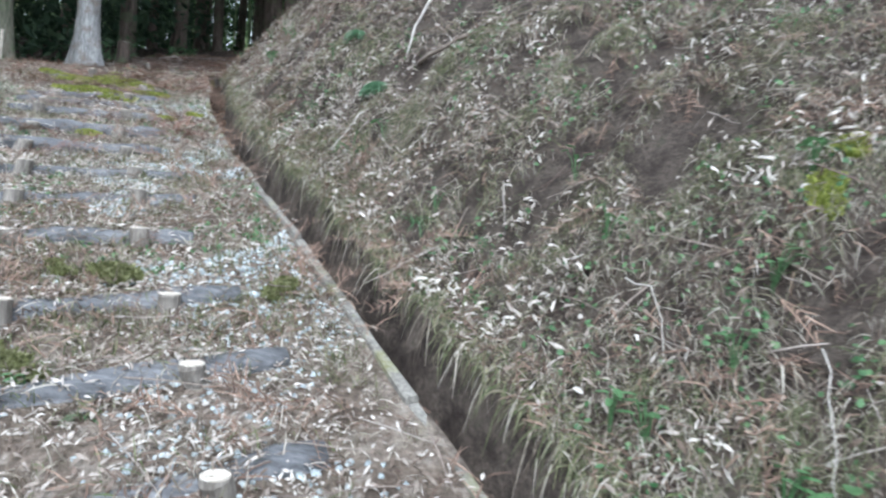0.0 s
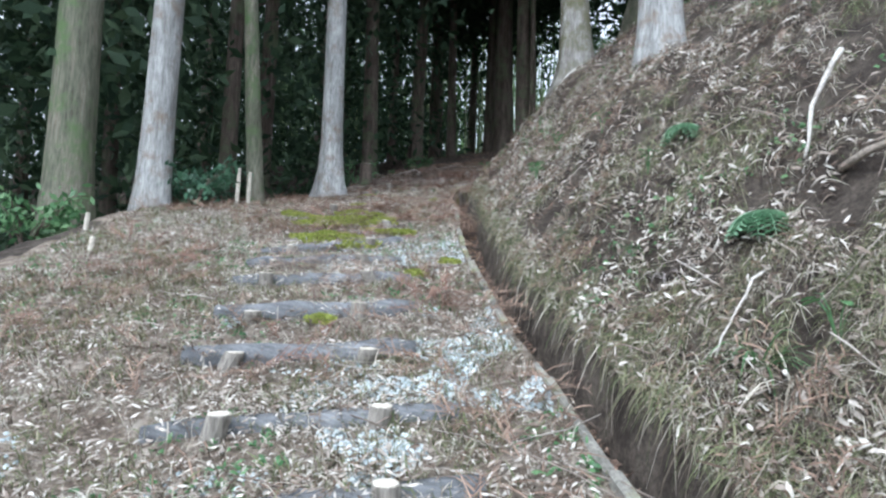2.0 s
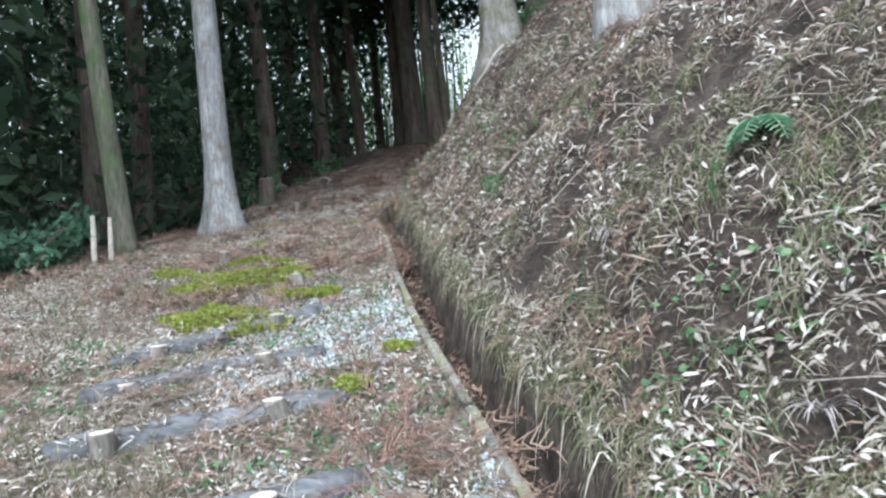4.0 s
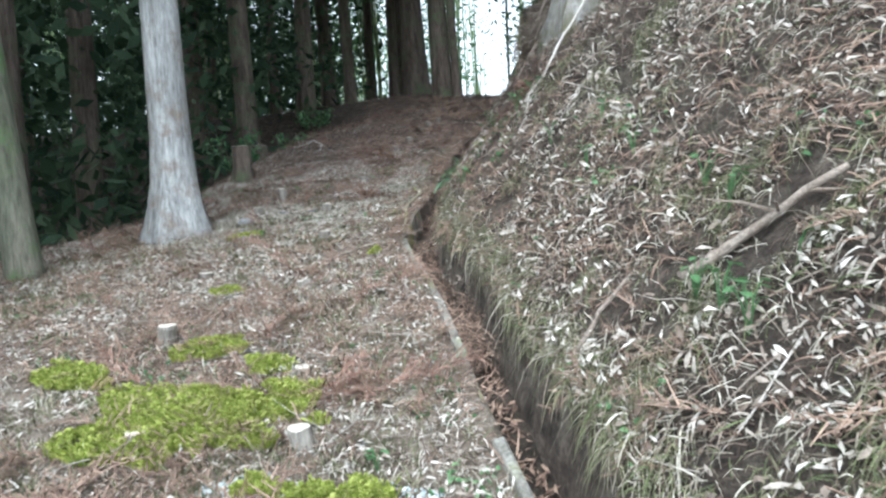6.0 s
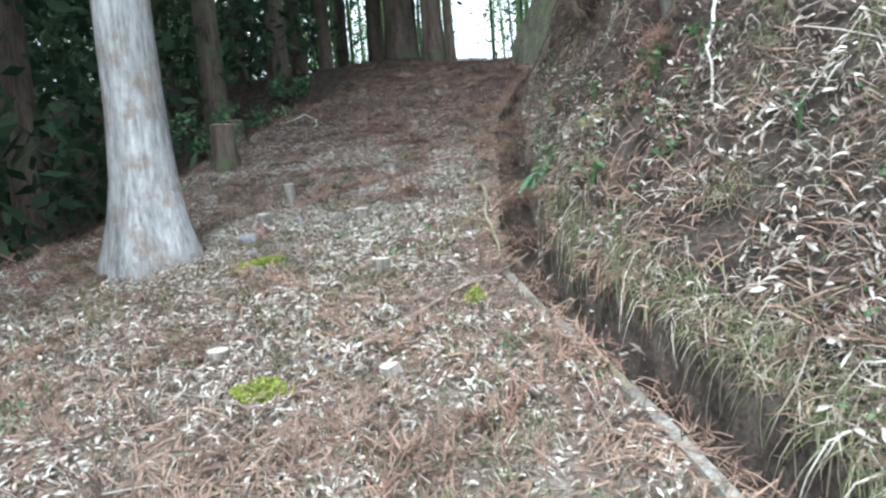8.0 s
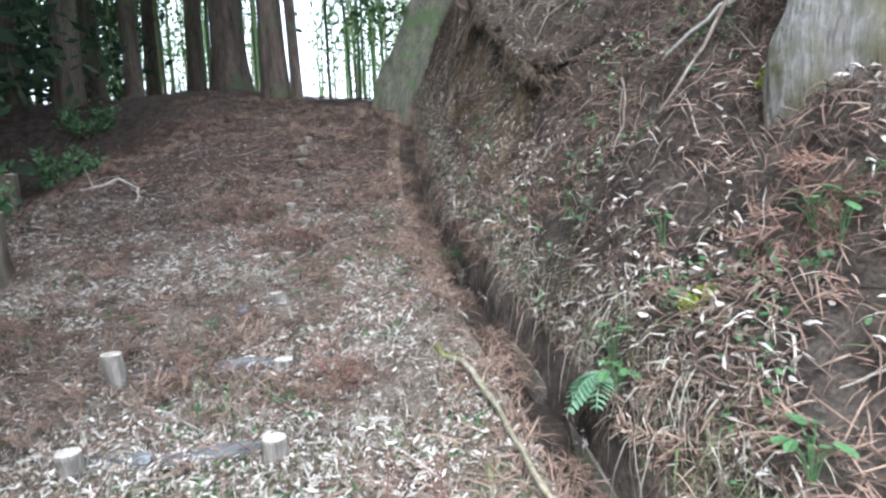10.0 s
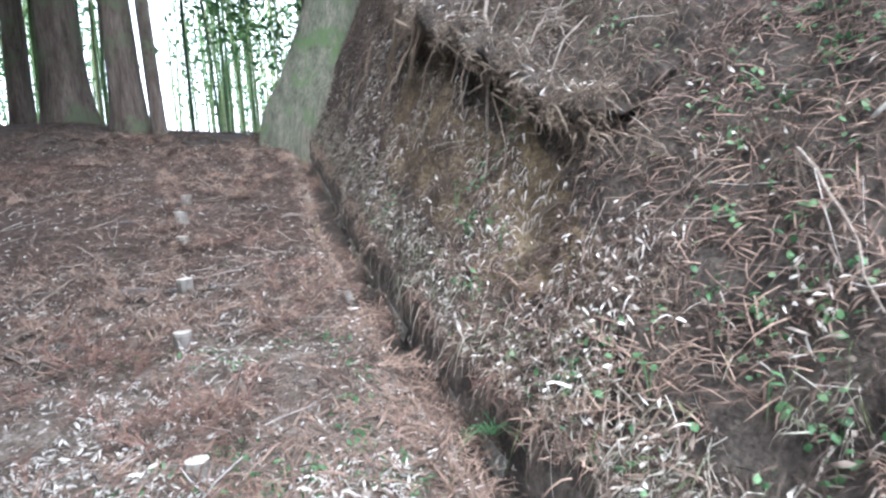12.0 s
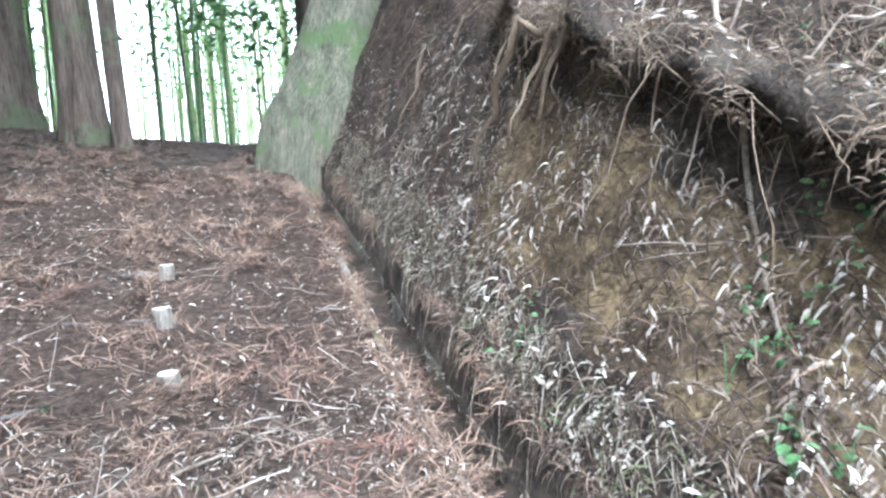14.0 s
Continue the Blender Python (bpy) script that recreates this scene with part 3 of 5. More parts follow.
LEAF_HEADS = [leaf_cloud("crown", crown_points(13 + k, 6.5, 2.6, 150, 20 + k), 0.38, 22, (0.16, 0.34), DARK_LEAF, 30 + k) for k in range(3)]
DENSE_HEADS = [leaf_cloud("crown", crown_points(13 + k, 6.0, 3.0, 230, 40 + k), 0.42, 40, (0.16, 0.36), DARK_LEAF, 50 + k) for k in range(3)]
BOUGHS = [bough_mesh(1.3 + 0.4 * k, k, BROWN_BARK) for k in range(4)]


def tree(x, y, r, h, lean=(0, 0), bark=PALE_BARK, label="", seed=0, flare=0.5, bend=0.0, crown=1.0, up=0.0, roots=5, sink=0.05):
    z = float(land(x, y)) - sink
    top = holder("tree", pose(x, y, z))
    tagged(top, label, "tree")
    part("trunk", trunk_mesh("trunk", r, h, lean, bark, seed, flare, bend, roots), top)
    if crown:
        m = Matrix.Translation((lean[0] * 7, lean[1] * 7, up)) @ Matrix.Rotation(seed * 1.3, 4, "Z") @ Matrix.Diagonal((crown, crown, h / 14, 1))
        rnd = random.Random(seed)
        for k in range(7):
            z = rnd.uniform(5.2, h * 0.75)
            part("branch", BOUGHS[k % 4], top, "", Matrix.Translation((lean[0] * z, lean[1] * z, z)) @ Matrix.Rotation(k * 2.4 + seed, 4, "Z"))
        part("crown", (DENSE_HEADS if y > 13.5 and x > -8.5 else LEAF_HEADS)[seed % 3], top, "dark green needle foliage", m)
    return top


tree(-5.32, 8.98, 0.145, 15, (-0.01, 0.0), PALE_BARK, "tall straight cedar with pale grey bark and flared foot", 1, 0.8, crown=0.5, up=3.0)
tree(-5.95, 6.62, 0.16, 15, (0.03, 0.0), PALE_BARK, "slim pale grey cedar at the edge of the path", 2, 0.25)
tree(-5.78, 8.05, 0.1, 12, (-0.03, 0.0), GREEN_BARK, "thin brown crooked tree beside a holly bush", 3, 0.2, bend=-0.25)
tree(-6.55, 6.15, 0.22, 16, (0.0, 0.0), GREEN_BARK, "thick green-grey cedar trunk at the wood's edge", 4, 0.35)
tree(-2.22, 9.58, 0.18, 14, (-0.045, 0.0), MOTTLED_BARK, "grey-brown mottled cedar on top of the bank", 5, 0.95, crown=0.5, up=3.0, sink=0.15)
tree(-1.12, 7.1, 0.17, 14, (-0.02, 0.0), PALE_BARK, "pale flaky-barked cedar on the grassy bank", 6, 0.35, crown=0.5, up=3.0)
tree(-6.1, 19.8, 0.29, 17, (-0.02, 0.0), BROWN_BARK, "big brown cedar on the crest of the path", 7, 0.35, crown=1.5, up=-1.0)
tree(-5.2, 18.5, 0.2, 16, (-0.02, 0.0), BROWN_BARK, "brown cedar trunk at the crest of the path", 8, 0.3, crown=1.5, up=-1.5)
tree(-4.85, 18.2, 0.09, 13, (-0.02, 0.0), BROWN_BARK, "thin brown trunk at the crest of the path", 9, 0.2)
tree(-2.82, 17.4, 0.46, 16, (0.24, 0.02), GREEN_BARK, "huge old mossy leaning cedar rooted in the bank", 10, 0.55, roots=6, sink=0.25, crown=1.7, up=-1.5)
for n, (x, y, r) in enumerate(((-8.3, 10.5, 0.16), (-9.5, 13.0, 0.2), (-8.2, 15.5, 0.2), (-10.5, 17.5, 0.22), (-8.4, 18.6, 0.2), (-11.5, 11.0, 0.18), (-13.5, 14.5, 0.2), (-12.5, 20.0, 0.22), (-9.2, 22.0, 0.2), (-15.5, 18.0, 0.22), (-7.4, 23.0, 0.2),
                               (-10.2, 7.6, 0.17), (-12.8, 7.0, 0.2), (-15.0, 10.0, 0.2), (-17.5, 13.5, 0.22), (-8.9, 25.0, 0.18), (-14.0, 24.0, 0.2), (-11.0, 27.0, 0.2), (-2.2, 21.5, 0.2), (-0.6, 18.5, 0.22), (0.8, 22.5, 0.2), (1.5, 15.0, 0.2), (3.5, 18.0, 0.22), (0.2, 12.0, 0.18), (2.6, 11.0, 0.2), (4.5, 13.5, 0.2), (-9.0, 5.2, 0.17), (-12.0, 4.0, 0.2), (-7.0, 21.0, 0.14), (-7.9, 20.2, 0.15), (-9.7, 19.7, 0.14), (-6.9, 25.5, 0.15))):
    tree(x, y, r, 13 + (n * 7) % 5, (0.02 * math.sin(n * 2.1), 0.01 * math.cos(n * 1.7)), BROWN_BARK, "straight dark brown cedar in the wood beyond the path", 11 + n, 0.25, crown=1.45 if x > -1 else 1.0, up=-2.2 if x > -1 else -0.8 * (n % 3))


# the thicket of evergreen leaves under the cedars
def thicket():
    g = np.random.default_rng(3)
    n = 3800
    x, y = g.uniform(-30, -7.0, n), g.uniform(4, 34, n)
    ok = x < -6.9 - 0.2 * np.clip(y - 13, 0, 40)
    x, y = x[ok], y[ok]
    z = land(x, y) + 0.3 + 8.5 * g.random(len(x)) ** 1.1
    ob = new("thicket", leaf_cloud("thicket", np.stack([x, y, z], -1), 0.5, 34, (0.14, 0.36), DARK_LEAF, 8, 0.6))
    tagged(ob, "dark evergreen undergrowth filling the wood", "undergrowth", kind="stuff")


thicket()


# ---- bamboo beyond the crest ----
def bamboo():
    g = np.random.default_rng(12)
    verts, faces, tips = [], [], []
    spots = [(g.uniform(-26, 12), g.uniform(25, 46)) for _ in range(520)]
    for x, y in spots:
        if abs(x + 4.43 + 0.072 * (y - 10.9)) < 0.2 + 0.026 * (y - 10.9):
            continue
        z, h, r = float(land(x, y)), g.uniform(8, 12), g.uniform(0.035, 0.06)
        lx, ly = g.normal(0, 0.04), g.normal(0, 0.04)
        pts = [(x + lx * h * s * s, y + ly * h * s * s, z - 0.1 + h * s) for s in (0, 0.3, 0.55, 0.8, 1)]
        v, f = tube(pts, [r, r, r * 0.85, r * 0.6, 0.01], 6, 0, 0, False)
        faces += [tuple(q + len(verts) for q in face) for face in f]
        verts += v
        for _ in range(9):
            s = g.uniform(0.3, 1)
            tx, ty = x + lx * h * s * s + g.normal(0, 0.6), y + g.normal(0, 0.6)
            if abs(tx + 4.43 + 0.072 * (ty - 10.9)) > 0.3 + 0.03 * (ty - 10.9):
                tips.append((tx, ty, z + h * s))
    for _ in range(170):
        tx, ty = g.uniform(-4.3, 2.0), g.uniform(20.5, 25)
        if tx > -4.43 - 0.072 * (ty - 10.9) + 0.5 + 0.03 * (ty - 10.9):
            tips.append((tx, ty, float(land(tx, ty)) + g.uniform(1.6, 6.5)))
    ob = new("bamboo_grove", mesh_of("bamboo_grove", verts, faces, CULM, True))
    tagged(ob, "grove of green bamboo stems beyond the crest", "bamboo", kind="stuff")
    ob = new("bamboo_leaves", leaf_cloud("bamboo_leaves", tips, 0.55, 16, (0.12, 0.26), BAMBOO_LEAF, 4, 0.7))
    tagged(ob, "light green bamboo foliage in bright backlight", "foliage", kind="stuff")


bamboo()


# ---- litter and plants on the ground ----
def on_path(n, y0, y1, d0=-3.3, d1=-0.06):
    y = RNG.uniform(y0, y1, n)
    return gutter_x(y) + RNG.uniform(d0, d1, n), y


def on_bank(n, y0, y1, d0=0.27, d1=2.6):
    y = RNG.uniform(y0, y1, n)
    x = gutter_x(y) + d0 + (d1 - d0) * RNG.random(n) ** 1.15
    ok = lump(x, y, 0.22, 2) + 0.7 * lump(x, y, 0.11, 12) + 0.15 * lump(x, y, 0.55, 1) + RNG.normal(0, 0.2, n) > -0.36  # hollows stay bare and dark
    return x[ok], y[ok]


def bunched(x, y, size, seed, keep=0.0):
    ok = lump(x, y, size, seed) + 0.5 * lump(x, y, size * 0.4, seed + 1) > keep
    return x[ok], y[ok]


def tufts(x, y, per, spread):
    """Each spot becomes a tuft of several blades from one foot."""
    m = len(x)
    return np.repeat(x, per) + RNG.normal(0, spread, m * per), np.repeat(y, per) + RNG.normal(0, spread, m * per)


def off_cut(x, y):
    """Keeps most things off the bare face of the cut bank."""
    d = x - gutter_x(y)
    ok = ~((y > 11.0) & (y < 13.6) & (d > 0.42) & (d < 1.0)) | (RNG.random(len(x)) < 0.22)
    return x[ok], y[ok]


def thinned(x, y):
    """Less grass where the wood shades the bank."""
    ok = RNG.random(len(x)) > ease(7.5, 9.5, y) * (0.5 + 0.47 * ease(0.35, 0.75, x - gutter_x(y)))
    return x[ok], y[ok]


def shaded(x, y):
    """Few pale leaves blow onto the upper bank under the trees."""
    ok = RNG.random(len(x)) > ease(8.3, 10.0, y) * (0.25 + 0.68 * ease(0.45, 0.8, x - gutter_x(y)))
    return x[ok], y[ok]


def finer(y):
    """The grass is shorter and finer at the foot of the slope."""
    return 0.5 + 0.25 * ease(1.8, 4.6, y)


def litter():
    x, y = off_cut(*tufts(*thinned(*on_bank(9000, -0.6, 15.5, 0.25)), 11, 0.018))
    n = len(x)
    strew("bank_grass", x, y, BLADE_T, BLADE_F, RNG.uniform(0.03, 0.12, n) * RNG.uniform(0.6, 1.1, n) * finer(y), STRAW, 0.02, (-0.1, 1.2), 0.3, RNG.uniform(0.002, 0.0055, n) * finer(y), "dry and green grass tufts hanging down the bank", "grass", droop=0.9)
    x, y = tufts(*bunched(*on_bank(6200, -0.6, 8.6, 0.24), 0.3, 61, 0.25), 13, 0.016)
    n = len(x)
    strew("green_bank_grass", x, y, BLADE_T, BLADE_F, RNG.uniform(0.05, 0.15, n) * finer(y), GREEN_GRASS, 0.02, (0.1, 1.3), 0.4, RNG.uniform(0.002, 0.005, n) * finer(y), "green grass growing in patches on the bank", "grass", droop=1.1)
    x, y = tufts(*on_bank(6000, -0.6, 4.2, 0.25, 2.2), 9, 0.014)
    n = len(x)
    strew("fine_bank_grass", x, y, BLADE_T, BLADE_F, RNG.uniform(0.03, 0.09, n), STRAW, 0.015, (0.0, 1.4), 0.2, RNG.uniform(0.0012, 0.0028, n), "fine short dry grass on the lower bank", "grass", droop=1.0)
    x, y = tufts(*bunched(*on_bank(4400, -0.6, 4.2, 0.25, 2.2), 0.3, 69, 0.1), 9, 0.014)
    n = len(x)
    strew("fine_green_grass", x, y, BLADE_T, BLADE_F, RNG.uniform(0.03, 0.1, n), GREEN_GRASS, 0.015, (0.0, 1.4), 0.2, RNG.uniform(0.0012, 0.003, n), "fine short green grass on the lower bank", "grass", droop=1.0)
    x, y = on_path(30000, 6.0, 13.2)
    n = len(x)
    strew("path_crumbs", x, y, BLADE_T, BLADE_F, RNG.uniform(0.012, 0.05, n), DRY_LEAF, 0.01, 0.4, 0.0, RNG.uniform(0.002, 0.008, n), "crumbled leaf bits on the path", "leaves")
    x, y = bunched(*on_bank(14000, -0.6, 9.6, 0.24), 0.4, 63, 0.3)
    n = len(x)
    strew("bank_needles", x, y, BLADE_T, BLADE_F, RNG.uniform(0.03, 0.1, n), NEEDLES, 0.035, 0.5, 0.7, RNG.uniform(0.003, 0.006, n), "brown cedar needles caught in the bank's grass", "needles")
    # the dark needle tone puts the trees' shade into the upper bank
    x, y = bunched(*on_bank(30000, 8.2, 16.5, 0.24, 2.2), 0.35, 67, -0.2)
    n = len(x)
    strew("upper_bank_needles", x, y, BLADE_T, BLADE_F, RNG.uniform(0.04, 0.13, n), SHADE_NEEDLES, 0.03, (-0.1, 0.9), 0.6, RNG.uniform(0.002, 0.005, n), "brown needles and fibres on the shaded bank", "needles", droop=0.7)
    x, y = bunched(*on_bank(2800, 1.0, 11.2, 0.24), 0.4, 65, 0.15)
    strew("bank_sprays", x, y, SPRAY_T, SPRAY_F, RNG.uniform(0.1, 0.22, len(x)), NEEDLES, 0.03, 0.3, 0.8, None, "brown fallen cedar sprays on the bank", "cedar sprays")
    x, y = off_cut(*shaded(*thinned(*on_bank(60000, -0.5, 16.5, 0.24))))
    n = len(x)
    strew("bank_straw", x, y, BLADE_T, BLADE_F, RNG.uniform(0.03, 0.13, n) * finer(y), STRAW, 0.03, 0.6, 0.3, RNG.uniform(0.002, 0.006, n) * finer(y), "short broken straw lying on the bank", "straw")
    x, y = off_cut(*shaded(*on_bank(42000, -0.5, 16.5, 0.24)))
    n = len(x)
    ok = RNG.random(n) < 0.35 + 0.65 * ease(2.0, 4.0, y)
    x, y = x[ok], y[ok]
    n = len(x)
    half = RNG.random(n) < 0.5
    strew("bank_leaves", x[half], y[half], LEAF_T, LEAF_F, RNG.uniform(0.015, 0.07, half.sum()), DRY_LEAF, 0.05, 1.0, 0.4, RNG.uniform(0.005, 0.02, half.sum()), "pale dry bamboo leaves caught on the bank", "leaves")
    strew("bank_leaf_strips", x[~half], y[~half], BLADE_T, BLADE_F, RNG.uniform(0.025, 0.1, n - half.sum()) * finer(y[~half]), DRY_LEAF, 0.03, (-0.4, 1.0), 0.4, RNG.uniform(0.003, 0.013, n - half.sum()) * finer(y[~half]), "curled strips of dead bamboo leaf on the bank", "leaves", droop=0.6)
    x, y = on_path(70000, -0.5, 17.2)
    ok = RNG.random(len(x)) > 0.3 * ease(8.5, 10.5, y) + 0.5 * ease(11.4, 12.8, y)
    x, y = x[ok], y[ok]
    n = len(x)
    strew("path_leaves", x, y, LEAF_T, LEAF_F, RNG.uniform(0.012, 0.055, n), DRY_LEAF, 0.012, 0.35, 0.0, RNG.uniform(0.003, 0.013, n), "pale dry leaves scattered on the path", "leaves")
    x, y = tufts(*on_path(9000, -0.5, 10.5), 7, 0.02)
    n = len(x)
    strew("path_grass", x, y, BLADE_T, BLADE_F, RNG.uniform(0.02, 0.075, n), STRAW, 0.0, (0.1, 1.3), 0.2, RNG.uniform(0.002, 0.005, n), "short dry grass on the path", "grass")
    x, y = tufts(*bunched(*on_path(12000, -0.5, 9.5), 0.5, 71, -0.05), 7, 0.02)
    n = len(x)
    strew("path_green_grass", x, y, BLADE_T, BLADE_F, RNG.uniform(0.015, 0.06, n), GREEN_GRASS, 0.0, (0.2, 1.4), 0.2, RNG.uniform(0.002, 0.005, n), "short grey-green grass on the path", "grass")
    x, y = on_path(26000, 1.2, 6.4, -1.0, -0.05)
    ok = RNG.random(len(x)) < 0.15 + 0.85 * ease(2.2, 3.4, y)
    x, y = bunched(x[ok], y[ok], 0.5, 21, 0.0)
    strew("path_gravel", x, y, CHIP_T, CHIP_F, RNG.uniform(0.008, 0.024, len(x)), STONE, 0.0, 0.5, 0.0, None, "pale blue-grey gravel beside the log steps", "gravel")
    x, y = on_path(16000, 0.6, 6.4, -2.6, -0.7)
    ok = RNG.random(len(x)) < 0.08 + 0.92 * ease(2.0, 3.2, y)
    x, y = x[ok], y[ok]
    x, y = bunched(x, y, 0.45, 25, 0.35)
    strew("step_gravel", x, y, CHIP_T, CHIP_F, RNG.uniform(0.008, 0.022, len(x)), STONE, 0.0, 0.5, 0.0, None, "grey gravel on the treads of the log steps", "gravel")
    x, y = on_path(30000, -0.5, 17.5)
    x, y = bunched(x, y, 0.5, 31, 0.35)
    strew("path_needles", x, y, BLADE_T, BLADE_F, RNG.uniform(0.05, 0.13, len(x)), NEEDLES, 0.014, 0.3, 0.0, RNG.uniform(0.003, 0.006, len(x)), "red-brown cedar needles on the path", "needles")
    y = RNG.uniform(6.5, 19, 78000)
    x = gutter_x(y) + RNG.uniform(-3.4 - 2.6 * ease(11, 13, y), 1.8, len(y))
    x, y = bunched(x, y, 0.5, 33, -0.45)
    # uphill most needles take the dark tone that stands for tree shade
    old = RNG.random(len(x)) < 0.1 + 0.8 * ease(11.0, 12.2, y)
    for name, pick, material, label in (("upper_needles", ~old, NEEDLES, "red-brown cedar needles at the edge of the wood"), ("shade_needles", old, SHADE_NEEDLES, "cedar needles darkened in colour for the shade on the forest floor")):
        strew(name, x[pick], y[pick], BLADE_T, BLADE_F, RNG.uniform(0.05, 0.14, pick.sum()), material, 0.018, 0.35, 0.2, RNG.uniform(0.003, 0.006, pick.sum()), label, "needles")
    y = RNG.uniform(3.5, 16.5, 2400)
    x, y = bunched(gutter_x(y) + RNG.uniform(-2.8, -0.1, len(y)), y, 0.35, 95, 0.45)
    strew("red_sprays", x, y, SPRAY_T, SPRAY_F, RNG.uniform(0.12, 0.26, len(x)), RED_SPRAY, 0.03, 0.3, 0.2, None, "fresh red-brown cedar sprays fallen on the path", "cedar sprays")
    for cx, cy, spread, many in ((-4.17, 9.88, 0.07, 40), (-2.78, 9.21, 0.06, 34), (-4.35, 11.45, 0.12, 50), (-3.5, 11.1, 0.07, 40), (-4.8, 12.0, 0.12, 40), (-3.15, 6.9, 0.1, 40), (-2.1, 4.75, 0.1, 30)):
        strew("cedar_spray_heap", RNG.normal(cx, spread, many), RNG.normal(cy, spread, many), SPRAY_T, SPRAY_F, RNG.uniform(0.1, 0.22, many), RED_SPRAY, 0.04, 0.5, 0.3, None, "heap of red-brown fallen cedar sprays", "cedar sprays")
    # the same darkened needle tone, in fine pieces over the whole bank
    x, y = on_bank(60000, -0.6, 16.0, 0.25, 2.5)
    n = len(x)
    strew("bank_crumbs", x, y, BLADE_T, BLADE_F, RNG.uniform(0.02, 0.075, n), SHADE_NEEDLES, 0.015, (-0.2, 0.8), 0.3, RNG.uniform(0.002, 0.006, n), "dark crumbled needles and stems matted on the bank", "litter", droop=0.4)
    y = np.concatenate([RNG.uniform(1.5, 8, 2600), RNG.uniform(6, 18, 6500)])
    x = gutter_x(y) + RNG.uniform(-3.3, 0.5, len(y))
    x, y = bunched(x, y, 0.45, 37, 0.2)
    strew("cedar_sprays", x, y, SPRAY_T, SPRAY_F, RNG.uniform(0.1, 0.24, len(x)), NEEDLES, 0.02, 0.25, 0.2, None, "brown fallen cedar sprays on the path", "cedar sprays")
    y = RNG.uniform(0.5, 15.5, 1500)
    x = gutter_x(y) + RNG.uniform(-3.0, 2.4, len(y))
    x, y = x[np.abs(x - gutter_x(y) - 0.1) > 0.16], y[np.abs(x - gutter_x(y) - 0.1) > 0.16]
    strew("twigs", x, y, STICK_T, STICK_F, RNG.uniform(0.08, 0.42, len(x)), TWIG, 0.02, 0.3, 0.5, RNG.uniform(0.003, 0.008, len(x)), "thin broken twigs among the litter", "twigs", thick=True)
    x, y = tufts(*bunched(*on_path(7000, 2.5, 12), 0.5, 41, 0.15), 4, 0.015)
    strew("path_weeds", x, y, LEAF_T, LEAF_F, RNG.uniform(0.015, 0.045, len(x)), GREEN_LEAF, 0.012, (0.0, 0.9), 0.0, RNG.uniform(0.008, 0.02, len(x)), "small green weeds on the path", "weeds")
    x, y = tufts(*bunched(*on_bank(4600, 1.2, 13, 0.25), 0.5, 43, 0.2), 4, 0.02)
    strew("bank_weeds", x, y, LEAF_T, LEAF_F, RNG.uniform(0.018, 0.055, len(x)) * finer(y), GREEN_LEAF, 0.035, (0.0, 1.0), 0.3, RNG.uniform(0.01, 0.028, len(x)), "small green weeds in the grass of the bank", "weeds")
    x, y = on_path(60000, 5.2, 12.6, -2.9, -0.05)
    ok = RNG.random(len(x)) < 0.4 + 0.45 * ease(7.6, 8.6, y) - 0.75 * ease(11.0, 12.2, y)
    x, y = bunched(x[ok], y[ok], 0.35, 51, 0.0)
    strew("shredded_leaves", x, y, LEAF_T, LEAF_F, RNG.uniform(0.012, 0.06, len(x)), PALE_LEAF, 0.02, 0.6, 0.0, RNG.uniform(0.003, 0.015, len(x)), "bleached bamboo leaf scraps on the path", "leaves")
    x, y = bunched(*on_path(24000, -0.3, 5.6), 0.3, 97, 0.05)
    strew("pale_scraps", x, y, LEAF_T, LEAF_F, RNG.uniform(0.01, 0.045, len(x)), PALE_LEAF, 0.015, 0.6, 0.0, RNG.uniform(0.003, 0.012, len(x)), "small bleached leaf scraps among the log steps", "leaves")
    x, y = on_bank(22000, 1.5, 14, 0.25, 1.8)
    x, y = bunched(*shaded(x, y), 0.3, 53, 0.3)
    strew("bleached_leaves", x, y, LEAF_T, LEAF_F, RNG.uniform(0.015, 0.06, len(x)), PALE_LEAF, 0.05, 0.8, 0.8, RNG.uniform(0.007, 0.016, len(x)), "bleached bamboo leaf scraps on the bank", "leaves")
    y = RNG.uniform(-0.5, 9.0, 5200)
    x = gutter_x(y) + RNG.uniform(0.24, 0.36, len(y))
    strew("green_fringe", x, y, BLADE_T, BLADE_F, RNG.uniform(0.03, 0.12, len(x)), GREEN_GRASS, 0.02, (-0.2, 1.0), 0.5, RNG.uniform(0.002, 0.005, len(x)), "green grass hanging over the channel", "grass", droop=1.0)
    y = RNG.uniform(-0.5, 16.5, 8200)
    x = gutter_x(y) + RNG.uniform(0.24, 0.42, len(y))
    strew("channel_fringe", x, y, BLADE_T, BLADE_F, RNG.uniform(0.04, 0.15, len(x)), STRAW, 0.02, (-0.3, 1.0), 0.4, RNG.uniform(0.002, 0.006, len(x)), "dry grass hanging over the channel", "grass", droop=1.2)
    y = RNG.uniform(8.0, 16.8, 4200)
    x = gutter_x(y) + RNG.uniform(0.2, 0.36, len(y))
    x, y = bunched(x, y, 0.16, 57, -0.05)
    strew("shaded_fringe", x, y, BLADE_T, BLADE_F, RNG.uniform(0.03, 0.12, len(x)), NEEDLES, 0.03, (-0.5, 0.9), 0.15, RNG.uniform(0.002, 0.007, len(x)), "brown needles and roots hanging over the channel", "needles", z=land(gutter_x(y) + 0.27, y) + RNG.uniform(-0.06, 0.02, len(y)), droop=0.5)
    y = RNG.uniform(7.4, 16.8, 9000)
    x = gutter_x(y) + RNG.uniform(0.015, 0.205, len(y))
    x, y = bunched(x, y, 0.3, 91, -0.1)
